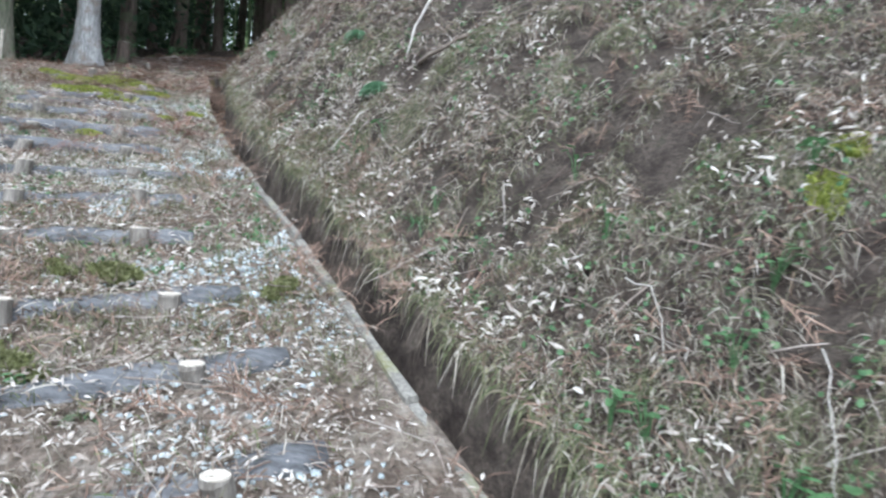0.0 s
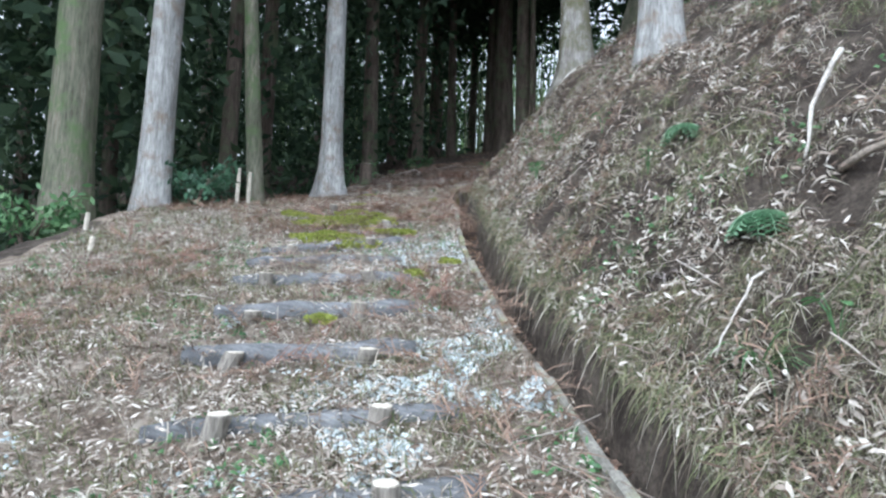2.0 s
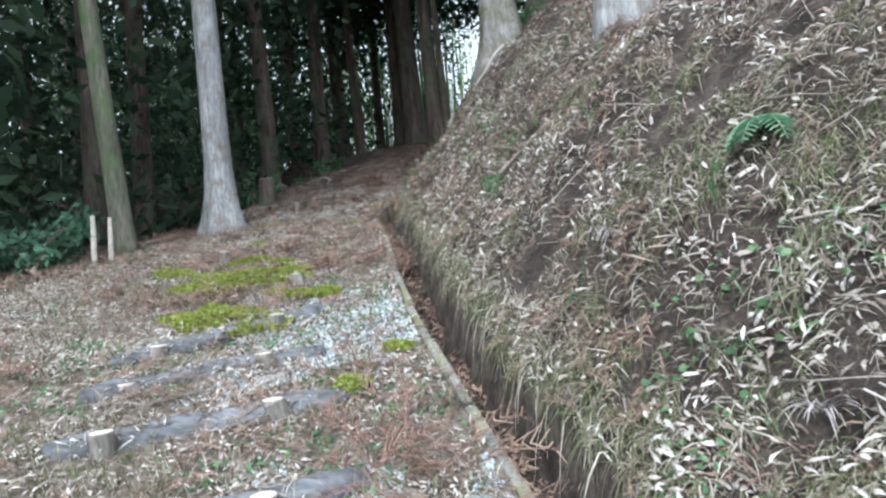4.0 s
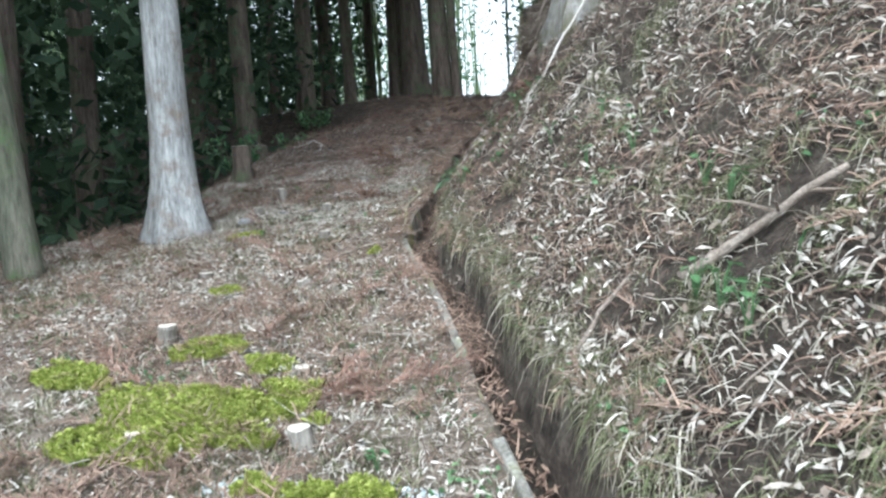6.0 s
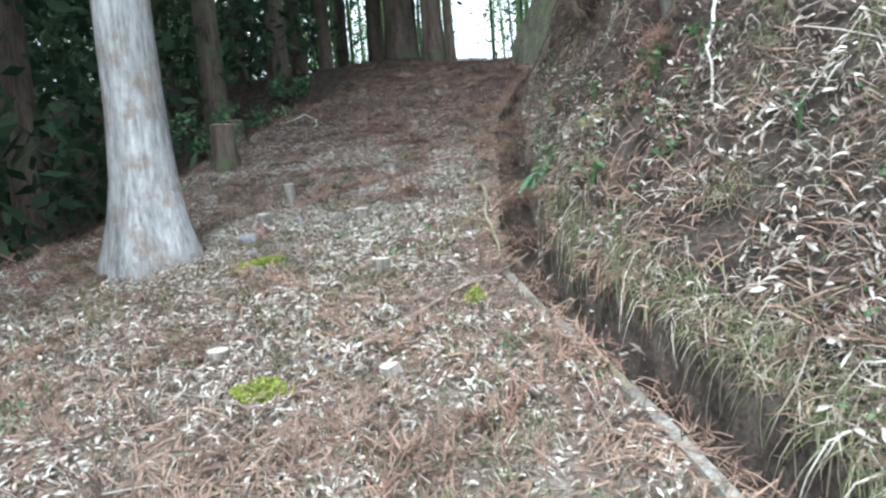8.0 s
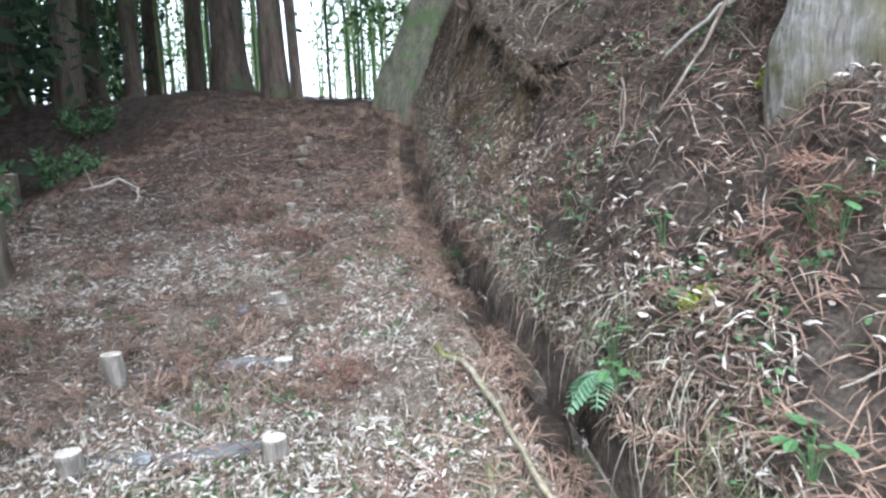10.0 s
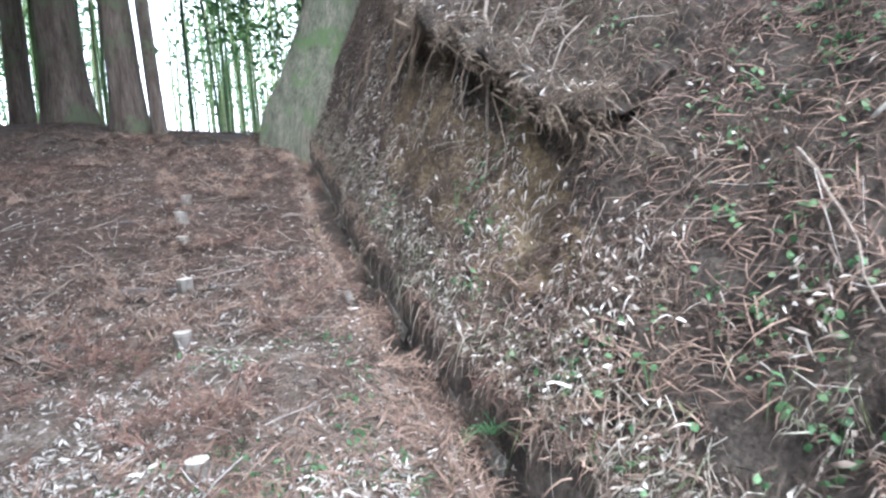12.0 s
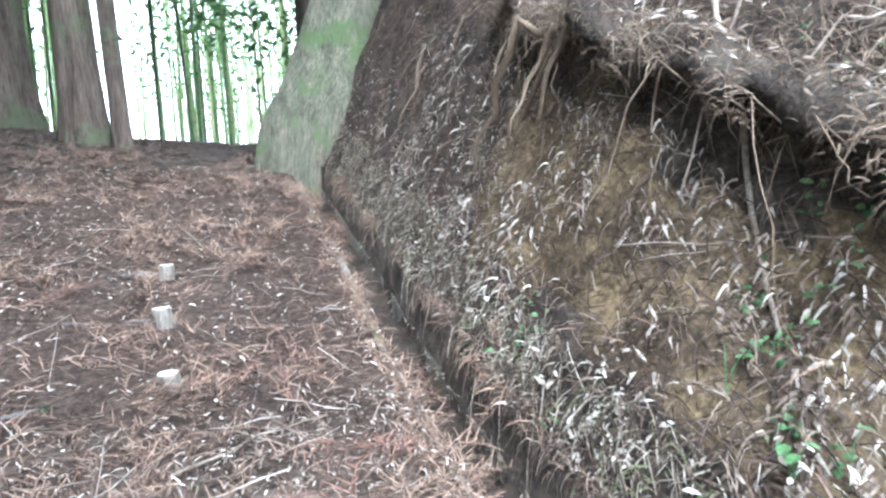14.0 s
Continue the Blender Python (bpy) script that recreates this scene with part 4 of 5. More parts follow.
    strew("channel_needles", x, y, BLADE_T, BLADE_F, RNG.uniform(0.04, 0.12, len(x)), NEEDLES, 0.0, 0.6, 0.0, RNG.uniform(0.002, 0.005, len(x)), "brown cedar needles choking the channel", "needles", z=land(gutter_x(y) - 0.02, y) - 0.13 + 0.05 * lump(x, y, 0.3, 92) + RNG.uniform(-0.04, 0.03, len(y)))
    y = RNG.uniform(8.0, 16.8, 2600)
    x = gutter_x(y) + RNG.uniform(0.19, 0.27, len(y))
    x, y = bunched(x, y, 0.2, 59, 0.0)
    strew("channel_edge_leaves", x, y, LEAF_T, LEAF_F, RNG.uniform(0.02, 0.07, len(x)), DRY_LEAF, 0.0, 0.8, 0.5, RNG.uniform(0.004, 0.013, len(x)), "dry leaves caught on the channel's edge", "leaves", z=land(gutter_x(y) - 0.02, y) - RNG.uniform(0.05, 0.2, len(y)))
    y = RNG.uniform(10.3, 16.8, 9000)
    x = gutter_x(y) + RNG.uniform(0.35, 1.15, len(y))
    x, y = bunched(x, y, 0.3, 55, 0.05)
    strew("root_fibres", x, y, BLADE_T, BLADE_F, 0.03 + 0.14 * RNG.random(len(x)) ** 2, ROOT, 0.02, (-0.2, 1.0), 0.2, RNG.uniform(0.002, 0.005, len(x)), "brown root fibres hanging on the cut bank", "roots", droop=1.2)
    y = RNG.uniform(-0.5, 16.6, 9000)
    ok = RNG.random(len(y)) < 0.12 + 0.88 * ease(7.6, 9.2, y)
    y = y[ok]
    x = gutter_x(y) + RNG.uniform(-0.09, 0.012, len(y))
    x, y = bunched(x, y, 0.22, 75, -0.2)
    strew("kerb_needles", x, y, BLADE_T, BLADE_F, RNG.uniform(0.04, 0.13, len(x)), NEEDLES, 0.012, 0.5, 0.0, RNG.uniform(0.002, 0.006, len(x)), "cedar needles lying over the channel's edge", "needles", z=land(gutter_x(y) - 0.04, y) + 0.012)
    ok = RNG.random(len(y)) < 0.4
    strew("kerb_leaves", x[ok], y[ok], LEAF_T, LEAF_F, RNG.uniform(0.015, 0.06, ok.sum()), DRY_LEAF, 0.012, 0.5, 0.0, RNG.uniform(0.004, 0.013, ok.sum()), "dry leaves lying on the channel's edge", "leaves", z=land(gutter_x(y[ok]) - 0.04, y[ok]) + 0.014)
    ends = np.repeat(np.array(STEPS).reshape(-1, 4), 190, 0)
    k = RNG.uniform(-0.25, 1.3, len(ends))
    x = ends[:, 0] * (1 - k) + ends[:, 2] * k - 0.04 + RNG.normal(0, 0.05, len(ends))
    y = ends[:, 1] * (1 - k) + ends[:, 3] * k + 0.065 + RNG.normal(0, 0.04, len(ends))
    strew("step_litter", x, y, LEAF_T, LEAF_F, RNG.uniform(0.015, 0.06, len(x)), DRY_LEAF, 0.01, 0.4, 0.0, RNG.uniform(0.003, 0.012, len(x)), "dry leaf scraps lying on the log steps", "leaves", z=land(x, y) + 0.04)
    ok = RNG.random(len(x)) < 0.5
    strew("step_needles", x[ok], y[ok], BLADE_T, BLADE_F, RNG.uniform(0.03, 0.1, ok.sum()), STRAW, 0.01, 0.5, 0.0, RNG.uniform(0.002, 0.005, ok.sum()), "straw lying on the log steps", "straw", z=land(x[ok], y[ok]) + 0.035)
    y = RNG.uniform(10.8, 15.0, 4600)
    x = gutter_x(y) + RNG.uniform(0.28, 0.8, len(y))
    x, y = bunched(x, y, 0.22, 58, -0.05)
    strew("cut_bank_leaves", x, y, BLADE_T, BLADE_F, RNG.uniform(0.015, 0.055, len(x)), DRY_LEAF, 0.02, (-0.3, 0.8), 0.8, RNG.uniform(0.003, 0.012, len(x)), droop=0.6, label="bleached leaf scraps stuck on the cut bank", category="leaves")
    y = RNG.uniform(-0.5, 16.8, 5200)
    x = gutter_x(y) + RNG.uniform(0.02, 0.2, len(y))
    strew("channel_litter", x, y, LEAF_T, LEAF_F, RNG.uniform(0.03, 0.08, len(x)), NEEDLES, 0.01, 0.4, 0.0, RNG.uniform(0.006, 0.016, len(x)), "wet brown leaves in the bottom of the channel", "leaves", z=land(gutter_x(y) - 0.02, y) - 0.23)


litter()


# ---- single plants, sticks and stones ----

def blade_points(foot, heading, length, rise, droop, n=6):
    pts = []
    for k in range(n):
        s = k / (n - 1)
        pts.append(foot + Vector((math.cos(heading) * length * s, math.sin(heading) * length * s, rise * s - droop * s * s)))
    return pts


def ribbon(pts, width, verts, faces, fold=0.25):
    """A folded leaf blade along pts, tapering at both ends."""
    n = len(pts)
    base = len(verts)
    for k, p in enumerate(pts):
        t = (pts[min(k + 1, n - 1)] - pts[max(k - 1, 0)]).normalized()
        side = t.cross(Vector((0, 0, 1)))
        side = side.normalized() if side.length > 1e-3 else Vector((1, 0, 0))
        w = width * (0.35 + 0.65 * math.sin(min(1, (k + 0.6) / n) * math.pi)) * (0.15 if k == n - 1 else 1)
        up = side.cross(t) * w * fold
        verts += [p - side * w / 2 + up, p, p + side * w / 2 + up]
    for k in range(n - 1):
        a = base + 3 * k
        faces += [(a, a + 1, a + 4, a + 3), (a + 1, a + 2, a + 5, a + 4)]


def sedge(x, y, size, blades, material, label, seed, name="sedge_tuft"):
    rnd = random.Random(seed)
    z = float(land(x, y))
    verts, faces = [], []
    for k in range(blades):
        l = size * rnd.uniform(0.55, 1.1)
        foot = Vector((rnd.gauss(0, 0.012), rnd.gauss(0, 0.012), -0.01))
        ribbon(blade_points(foot, rnd.uniform(0, 6.28), l * 0.75, l * rnd.uniform(0.6, 1.1), l * rnd.uniform(0.6, 1.3)), size * 0.017 + 0.0015, verts, faces)
    ob = new(name, mesh_of(name, verts, faces, material))
    ob.matrix_basis = pose(x, y, z)
    return tagged(ob, label, "plant")


def fern(x, y, size, fronds, label, seed, spread=6.28, start=0.0):
    rnd = random.Random(seed)
    top = holder("fern", pose(x, y, float(land(x, y)) + 0.02))
    tagged(top, label, "fern")
    for k in range(fronds):
        a = start + spread * (k + rnd.uniform(-0.2, 0.2)) / fronds
        l = size * rnd.uniform(0.75, 1.1)
        stem = blade_points(Vector((0, 0, 0.06)), a, l * 0.8, l * 0.35, l * 1.0, 12)
        verts, faces = [], []
        side = Vector((-math.sin(a), math.cos(a), 0))
        for i in range(1, 11):
            w = l * 0.36 * math.sin((i + 1.2) / 12.5 * math.pi) ** 0.8
            t = (stem[i + 1] - stem[i]).normalized()
            for sgn in (-1, 1):
                tip = stem[i] + side * sgn * w + t * w * 0.35 + Vector((0, 0, -0.18 * w))
                ribbon([stem[i].lerp(tip, q) for q in (0, 0.35, 0.7, 1)], l * 0.115, verts, faces)
        ribbon(stem, 0.006, verts, faces)
        part("frond", mesh_of("frond", verts, faces, FERN_LEAF), top)
    return top


def leafy_plant(x, y, size, leaves, label, seed, height=0.12, material=None):
    """A low plant with broad leaves on short stems."""
    rnd = random.Random(seed)
    top = holder("leafy_plant", pose(x, y, float(land(x, y)) - 0.005))
    tagged(top, label, "plant", group="green plants on the bank")
    for k in range(leaves):
        a = rnd.uniform(0, 6.28)
        r = rnd.uniform(0.2, 1.0) * size * 0.9
        h = height * rnd.uniform(0.5, 1.0) + 0.03
        tip = Vector((math.cos(a) * r, math.sin(a) * r, h))
        l = size * rnd.uniform(0.5, 0.8)
        verts, faces = [], []
        b = a + rnd.uniform(-0.7, 0.7)
        out = Vector((math.cos(b), math.sin(b), -0.15 + rnd.uniform(-0.4, 0.3))).normalized()
        side = out.cross(Vector((0, 0, 1))).normalized()
        up = side.cross(out)
        rim = []
        for q in range(10):
            g = 2 * math.pi * q / 10
            rr = l * 0.5 * (1 + 0.14 * math.cos(2 * g) + rnd.uniform(-0.06, 0.06))
            rim.append(tip + out * (l * 0.42 + rr * math.cos(g)) + side * rr * 0.78 * math.sin(g) + up * (abs(math.sin(g)) * l * 0.1))
        verts = [tip + out * l * 0.42, *rim]
        faces = [(0, 1 + q, 1 + (q + 1) % 10) for q in range(10)]
        leaf = part("leaf", mesh_of("leaf", verts, faces, material or GREEN_LEAF), top)
        v, f = tube([(0, 0, 0), (tip.x * 0.5, tip.y * 0.5, tip.z * 0.7), tuple(tip + out * l * 0.1)], [0.0022, 0.002, 0.0015], 4, 0, 0, False)
        part("stem", mesh_of("stem", v, f, GREEN_LEAF), leaf)
    return top


def moss_patch(x, y, rx, ry, label, seed, tall=0.03, material=MOSS):
    """A cushion that follows the land, thick with tiny shoots."""
    g = np.random.default_rng(seed)
    n = int(64000 * rx * ry) + 400
    a, r = g.uniform(0, 2 * math.pi, n), np.sqrt(g.random(n))
    edge = 0.72 + 0.28 * lump(np.cos(a) * 1.5, np.sin(a) * 1.5, 0.7, seed)
    px, py = x + rx * r * np.cos(a) * edge, y + ry * r * np.sin(a) * edge
    keep = lump(px, py, 0.1, seed + 3) + 0.4 * lump(px, py, 0.04, seed) > (-0.25 if rx > 0.18 else 0.0) - 0.4 * (1 - r)
    px, py, r = px[keep], py[keep], r[keep]
    pz = land(px, py) + 0.016 * (1 - r) + 0.014
    h = g.uniform(0.5, 1.2, len(px)) * min(tall, 0.012 + 0.06 * rx)
    t = g.uniform(0, math.pi, len(px))
    w = g.uniform(0.005, 0.011, len(px))
    lx, ly = g.normal(0, 0.5, len(px)) * h, g.normal(0, 0.5, len(px)) * h
    p = np.stack([px - x, py - y, pz - land(x, y)], -1)
    s = np.stack([np.cos(t) * w, np.sin(t) * w, 0 * t], -1)
    q = np.stack([lx, ly, h], -1)
    v = np.stack([p - s, p + s, p + s * 0.7 + q, p - s * 0.7 + q], 1).reshape(-1, 3)
    ob = new("moss_patch", big_mesh("moss_patch", v, np.arange(len(v)).reshape(-1, 4), material))
    ob.matrix_basis = pose(x, y, float(land(x, y)))
    return tagged(ob, label, "moss")


def stick(points, r, material, label, seed=0, name="stick", twigs=0, lift=0.02, taper=0.5):
    """A fallen branch through points (x, y, height above the land)."""
    rnd = random.Random(seed)
    pts = [Vector((x, y, float(land(x, y)) + h + lift)) for x, y, h in points]
    fine = []
    for a, b in zip(pts, pts[1:]):
        fine += [a.lerp(b, s) + Vector((rnd.gauss(0, 1), rnd.gauss(0, 1), rnd.gauss(0, 1))) * 0.006 for s in (0, 0.33, 0.66)]
    fine.append(pts[-1])
    base = fine[0].copy()
    top = holder(name, pose(*base))
    tagged(top, label, "branch")
    n = len(fine)
    v, f = tube([p - base for p in fine], [r * (1 - taper * k / (n - 1)) for k in range(n)], 8, 0.12, seed)
    part("stem", mesh_of("stem", v, f, material, True), top)
    for k in range(twigs):
        p = fine[rnd.randrange(1, n)] - base
        d = Vector((rnd.gauss(0, 1), rnd.gauss(0, 1), rnd.gauss(0.2, 0.5))).normalized()
        l = rnd.uniform(0.08, 0.22)
        v, f = tube([p, p + d * l * 0.5 + Vector((0, 0, 0.01)), p + d * l], [r * 0.35, r * 0.25, r * 0.1], 5, 0.1, k)
        part("twig", mesh_of("twig", v, f, material), top)
    return top


def near(y, d):
    return float(gutter_x(y)) + d, y


BRANCH_PALE = surface("barkless_branch", ((0.3, (0.42, 0.38, 0.33)), (0.5, (0.58, 0.55, 0.5)), (0.7, (0.7, 0.67, 0.62))), 12.0, 90.0, relief=0.5, depth=0.006)
BRANCH_BROWN = surface("dead_branch_bark", ((0.3, (0.18, 0.14, 0.11)), (0.5, (0.3, 0.25, 0.21)), (0.7, (0.42, 0.37, 0.32))), 12.0, 80.0, relief=0.7, depth=0.008)
BRANCH_MOSS = surface("mossy_branch", ((0.3, (0.2, 0.18, 0.12)), (0.5, (0.36, 0.33, 0.24)), (0.7, (0.5, 0.46, 0.36))), 12.0, 80.0, relief=0.7, depth=0.008, patch=(0.2, 0.22, 0.05), patch_scale=6.0)
ROCK = surface("grey_stone", ((0.3, (0.16, 0.17, 0.18)), (0.5, (0.27, 0.28, 0.29)), (0.7, (0.38, 0.39, 0.4))), 14.0, 90.0, relief=0.6, depth=0.006)
HOLLY = per_piece("holly_leaf", ((0.0, (0.03, 0.09, 0.05)), (0.5, (0.07, 0.16, 0.09)), (1.0, (0.14, 0.25, 0.17))), 0.3, 0.5, through_light=0.2)
PALE_FLUFF = per_piece("dead_fern", ((0.0, (0.3, 0.26, 0.24)), (0.5, (0.46, 0.42, 0.4)), (1.0, (0.62, 0.58, 0.56))), 0.8)

# ferns and sedges on the bank
fern(-0.6, 4.3, 0.18, 9, "bright green fern growing out of the bank", 1, 4.2, 1.2)
fern(-0.9, 5.02, 0.15, 5, "small green fern high on the bank", 2)
fern(*near(9.4, 0.24), 0.16, 5, "green fern hanging over the channel", 3, 3.5, 1.4)
for n, (x, y, s) in enumerate(((-0.65, 3.79, 0.3), (-0.58, 3.66, 0.28), (-0.87, 4.02, 0.2), (-0.2, 3.0, 0.2), (0.45, 2.2, 0.2), (0.9, 1.75, 0.24), (-1.5, 5.3, 0.18), (-1.75, 6.6, 0.2), (-2.0, 7.3, 0.17), (-2.6, 9.1, 0.18), (-2.35, 9.6, 0.22), (-2.85, 9.5, 0.18), (-1.1, 4.7, 0.17), (0.2, 2.6, 0.17), (0.65, 1.5, 0.18), (1.1, 1.2, 0.2))):
    sedge(x, y, s, 34, STRAW if n % 3 == 2 else GREEN_LEAF if n % 3 == 0 else STRAW, "arching sedge tuft, part green and part straw, on the bank", 20 + n)
sedge(*near(11.08, 0.17), 0.2, 30, GREEN_LEAF, "dark green sedge growing in the channel", 50)
for n, (x, y, s) in enumerate(((-4.62, 12.21, 0.09), (-4.44, 11.26, 0.07), (-4.31, 11.04, 0.06), (-4.0, 9.45, 0.08), (-4.9, 13.4, 0.07), (-5.1, 8.9, 0.08), (-0.62, 2.45, 0.08), (-1.2, 2.2, 0.09), (-0.95, 1.7, 0.09))):
    sedge(x, y, s, 26, GREEN_LEAF, "small bright green grass tuft on the path", 60 + n, "grass_tuft")
for n, (y, d) in enumerate(((4.51, 0.64), (5.4, 0.7))):
    sedge(*near(y, d), 0.16, 60, PALE_FLUFF, "greyish dead fern tangle on the bank", 80 + n, "dead_fern")

# broad-leaved plants
for n, (y, d, s, k) in enumerate(((9.34, 0.27, 0.07, 8), (9.45, 0.3, 0.065, 7), (8.74, 0.4, 0.065, 8), (9.16, 0.78, 0.07, 7), (8.77, 0.88, 0.065, 6), (9.07, 0.78, 0.06, 5), (6.67, 0.6, 0.05, 6), (6.42, 0.58, 0.055, 8), (6.87, 0.82, 0.05, 5), (7.6, 0.68, 0.05, 4), (7.52, 0.84, 0.05, 5), (7.76, 0.82, 0.06, 4), (8.1, 0.73, 0.055, 4), (7.06, 0.86, 0.055, 6), (6.56, 0.6, 0.06, 7), (6.51, 0.76, 0.06, 3),
                                  (1.67, 0.41, 0.06, 8), (1.74, 0.69, 0.065, 5), (1.36, 0.57, 0.075, 4), (1.46, 0.54, 0.06, 8), (2.75, 1.03, 0.06, 4), (3.73, 0.69, 0.075, 5), (1.42, 0.33, 0.06, 9), (1.74, 0.38, 0.05, 6), (12.09, 0.51, 0.06, 2), (11.8, 0.55, 0.07, 1), (11.88, 0.48, 0.06, 3), (11.7, 0.55, 0.06, 2), (10.28, 0.48, 0.05, 2), (10.6, 0.42, 0.05, 3), (2.3, 0.8, 0.05, 6), (3.0, 0.6, 0.05, 6), (5.0, 0.8, 0.05, 5), (5.9, 0.9, 0.055, 5), (9.6, 0.55, 0.06, 5), (2.05, 1.2, 0.06, 8), (1.9, 0.95, 0.06, 8))):
    leafy_plant(*near(y, d), s, k, "low plant with broad fresh green leaves on the bank", 100 + n)
for n, (x, y) in enumerate(((-1.15, 1.75), (-3.0, 6.45), (-4.5, 8.7), (-4.35, 9.05), (-3.9, 9.1), (-4.7, 10.4))):
    leafy_plant(x, y, 0.04, 6, "low green weed with small round leaves on the path", 140 + n, 0.05)

# moss
for n, (x, y, rx, ry) in enumerate(((-3.38, 5.88, 0.42, 0.26), (-1.35, 1.78, 0.26, 0.14), (-1.33, 2.43, 0.24, 0.1), (-0.66, 2.5, 0.08, 0.14), (-3.75, 6.55, 0.5, 0.27), (-3.9, 7.07, 0.2, 0.13), (-4.36, 6.78, 0.22, 0.13), (-4.67, 8.77, 0.16, 0.09), (-3.45, 6.75, 0.22, 0.16), (-2.4, 5.2, 0.1, 0.1), (-3.6, 8.4, 0.06, 0.1), (-4.2, 7.7, 0.1, 0.07), (-2.5, 4.3, 0.09, 0.07), (-3.05, 6.3, 0.25, 0.1), (-2.35, 5.55, 0.12, 0.06), (-3.5, 6.6, 0.36, 0.16), (-3.6, 6.95, 0.14, 0.09), (-3.3, 6.3, 0.1, 0.1))):
    moss_patch(x, y, rx, ry, "bright yellow-green moss cushion on the path" if y > 3 else "dull olive moss cushion on the path", 200 + n, material=MOSS if y > 3 else DULL_MOSS)
for n, (y, d, r) in enumerate(((1.99, 1.18, 0.07), (1.69, 1.01, 0.05), (9.68, 1.05, 0.12), (9.3, 0.5, 0.07), (2.1, 1.4, 0.08))):
    moss_patch(*near(y, d), r, r * 0.8, "green moss cushion on the bank", 230 + n, 0.03)

# fallen sticks
stick(((-2.2, 9.25, 0.16), (-2.34, 9.16, 0.12), (-2.5, 9.08, 0.08), (-2.54, 8.96, 0.07), (-2.6, 8.8, 0.06), (-2.65, 8.62, 0.05), (-2.7, 8.41, 0.03)), 0.012, BRANCH_PALE, "long bent pale barkless branch leaning on the bank", 1, "bent_branch")
stick(((-2.1, 6.77, 0.02), (-1.9, 6.7, 0.03), (-1.66, 6.63, 0.05)), 0.02, BRANCH_BROWN, "thick brown dead branch lying across the bank", 2, twigs=4)
stick(((-2.42, 6.82, 0.02), (-2.34, 6.87, 0.05), (-2.24, 6.91, 0.05)), 0.011, BRANCH_BROWN, "short brown stick on the bank", 3)
stick(((-4.03, 7.9, 0.0), (-3.72, 8.33, 0.02), (-3.4, 8.75, 0.01)), 0.009, BRANCH_BROWN, "long thin dry stick lying across the path", 4, twigs=3, lift=0.015)
stick(((-3.76, 10.05, 0.0), (-3.66, 9.8, 0.02), (-3.63, 9.5, 0.03), (-3.61, 9.15, 0.03), (-3.52, 8.7, 0.02)), 0.014, BRANCH_MOSS, "mossy branch lying along the edge of the channel", 5, twigs=3)
stick(((*near(9.3, -0.16), 0.0), (*near(8.9, -0.22), 0.01), (*near(8.6, -0.4), 0.01), (*near(8.4, -0.55), 0.0)), 0.012, BRANCH_MOSS, "thin curved dry branch on the path beside the channel", 6)
stick(((-5.16, 12.6, 0.0), (-5.02, 12.97, 0.02)), 0.007, BRANCH_BROWN, "short dry stick on the needles", 7)
stick(((-5.18, 12.17, 0.0), (-4.96, 11.92, 0.01)), 0.008, BRANCH_BROWN, "short dry stick on the needles", 8)
stick(((-4.5, 12.9, 0.0), (-4.25, 13.0, 0.01), (-4.02, 13.02, 0.02)), 0.006, BRANCH_BROWN, "thin dry stick among cedar needles", 9)
stick(((-6.1, 12.75, 0.0), (-5.85, 12.85, 0.05), (-5.66, 12.7, 0.05), (-5.6, 12.4, 0.02)), 0.012, BRANCH_PALE, "pale curved dead branch at the path's edge", 10, twigs=3)
stick(((-2.36, 10.2, 0.1), (-2.5, 10.32, 0.06), (-2.6, 10.4, 0.04)), 0.012, BRANCH_PALE, "pale broken branch lying on the bank", 21)
stick(((-2.75, 10.5, 0.12), (-2.83, 10.3, 0.07), (-2.98, 10.1, 0.02)), 0.006, BRANCH_BROWN, "forked dead brown branch on the bank", 11, twigs=4)
stick(((-2.4, 10.1, 0.2), (-2.62, 10.0, 0.12), (-2.85, 9.95, 0.03)), 0.009, BRANCH_BROWN, "dead branch slanting down the bank", 12, twigs=3)
stick(((-0.35, 4.3, 0.03), (-0.1, 4.1, 0.05), (0.25, 3.95, 0.05)), 0.016, BRANCH_BROWN, "brown dead branch lying high on the bank", 13, twigs=4)
stick(((-0.62, 4.0, 0.02), (-0.72, 3.95, 0.05), (-0.78, 3.82, 0.02)), 0.006, BRANCH_PALE, "thin pale stick below the fern", 14)
stick(((0.55, 2.1, 0.06), (0.62, 1.95, 0.08), (0.6, 1.8, 0.03)), 0.0025, BRANCH_PALE, "thin curved pale stem on the bank", 15)
stick(((0.95, 1.65, 0.1), (0.9, 1.5, 0.09), (0.88, 1.4, 0.02)), 0.0025, BRANCH_PALE, "thin pale stem standing on the bank", 16)
stick(((0.7, 1.2, 0.02), (1.05, 1.35, 0.04), (1.3, 1.3, 0.03)), 0.012, BRANCH_BROWN, "brown rotting branch half buried in grass", 18, twigs=2)
stick(((-0.3, 4.55, 0.25), (-0.42, 4.5, 0.12), (-0.45, 4.42, 0.02)), 0.012, BRANCH_PALE, "pale twisted root sticking out of the bank", 19)
stick(((-2.7, 12.6, 0.12), (-2.85, 12.35, 0.05), (-2.95, 12.2, -0.02), (-3.05, 12.05, 0.0)), 0.012, BRANCH_BROWN, "dark broken branch on the cut bank", 20)


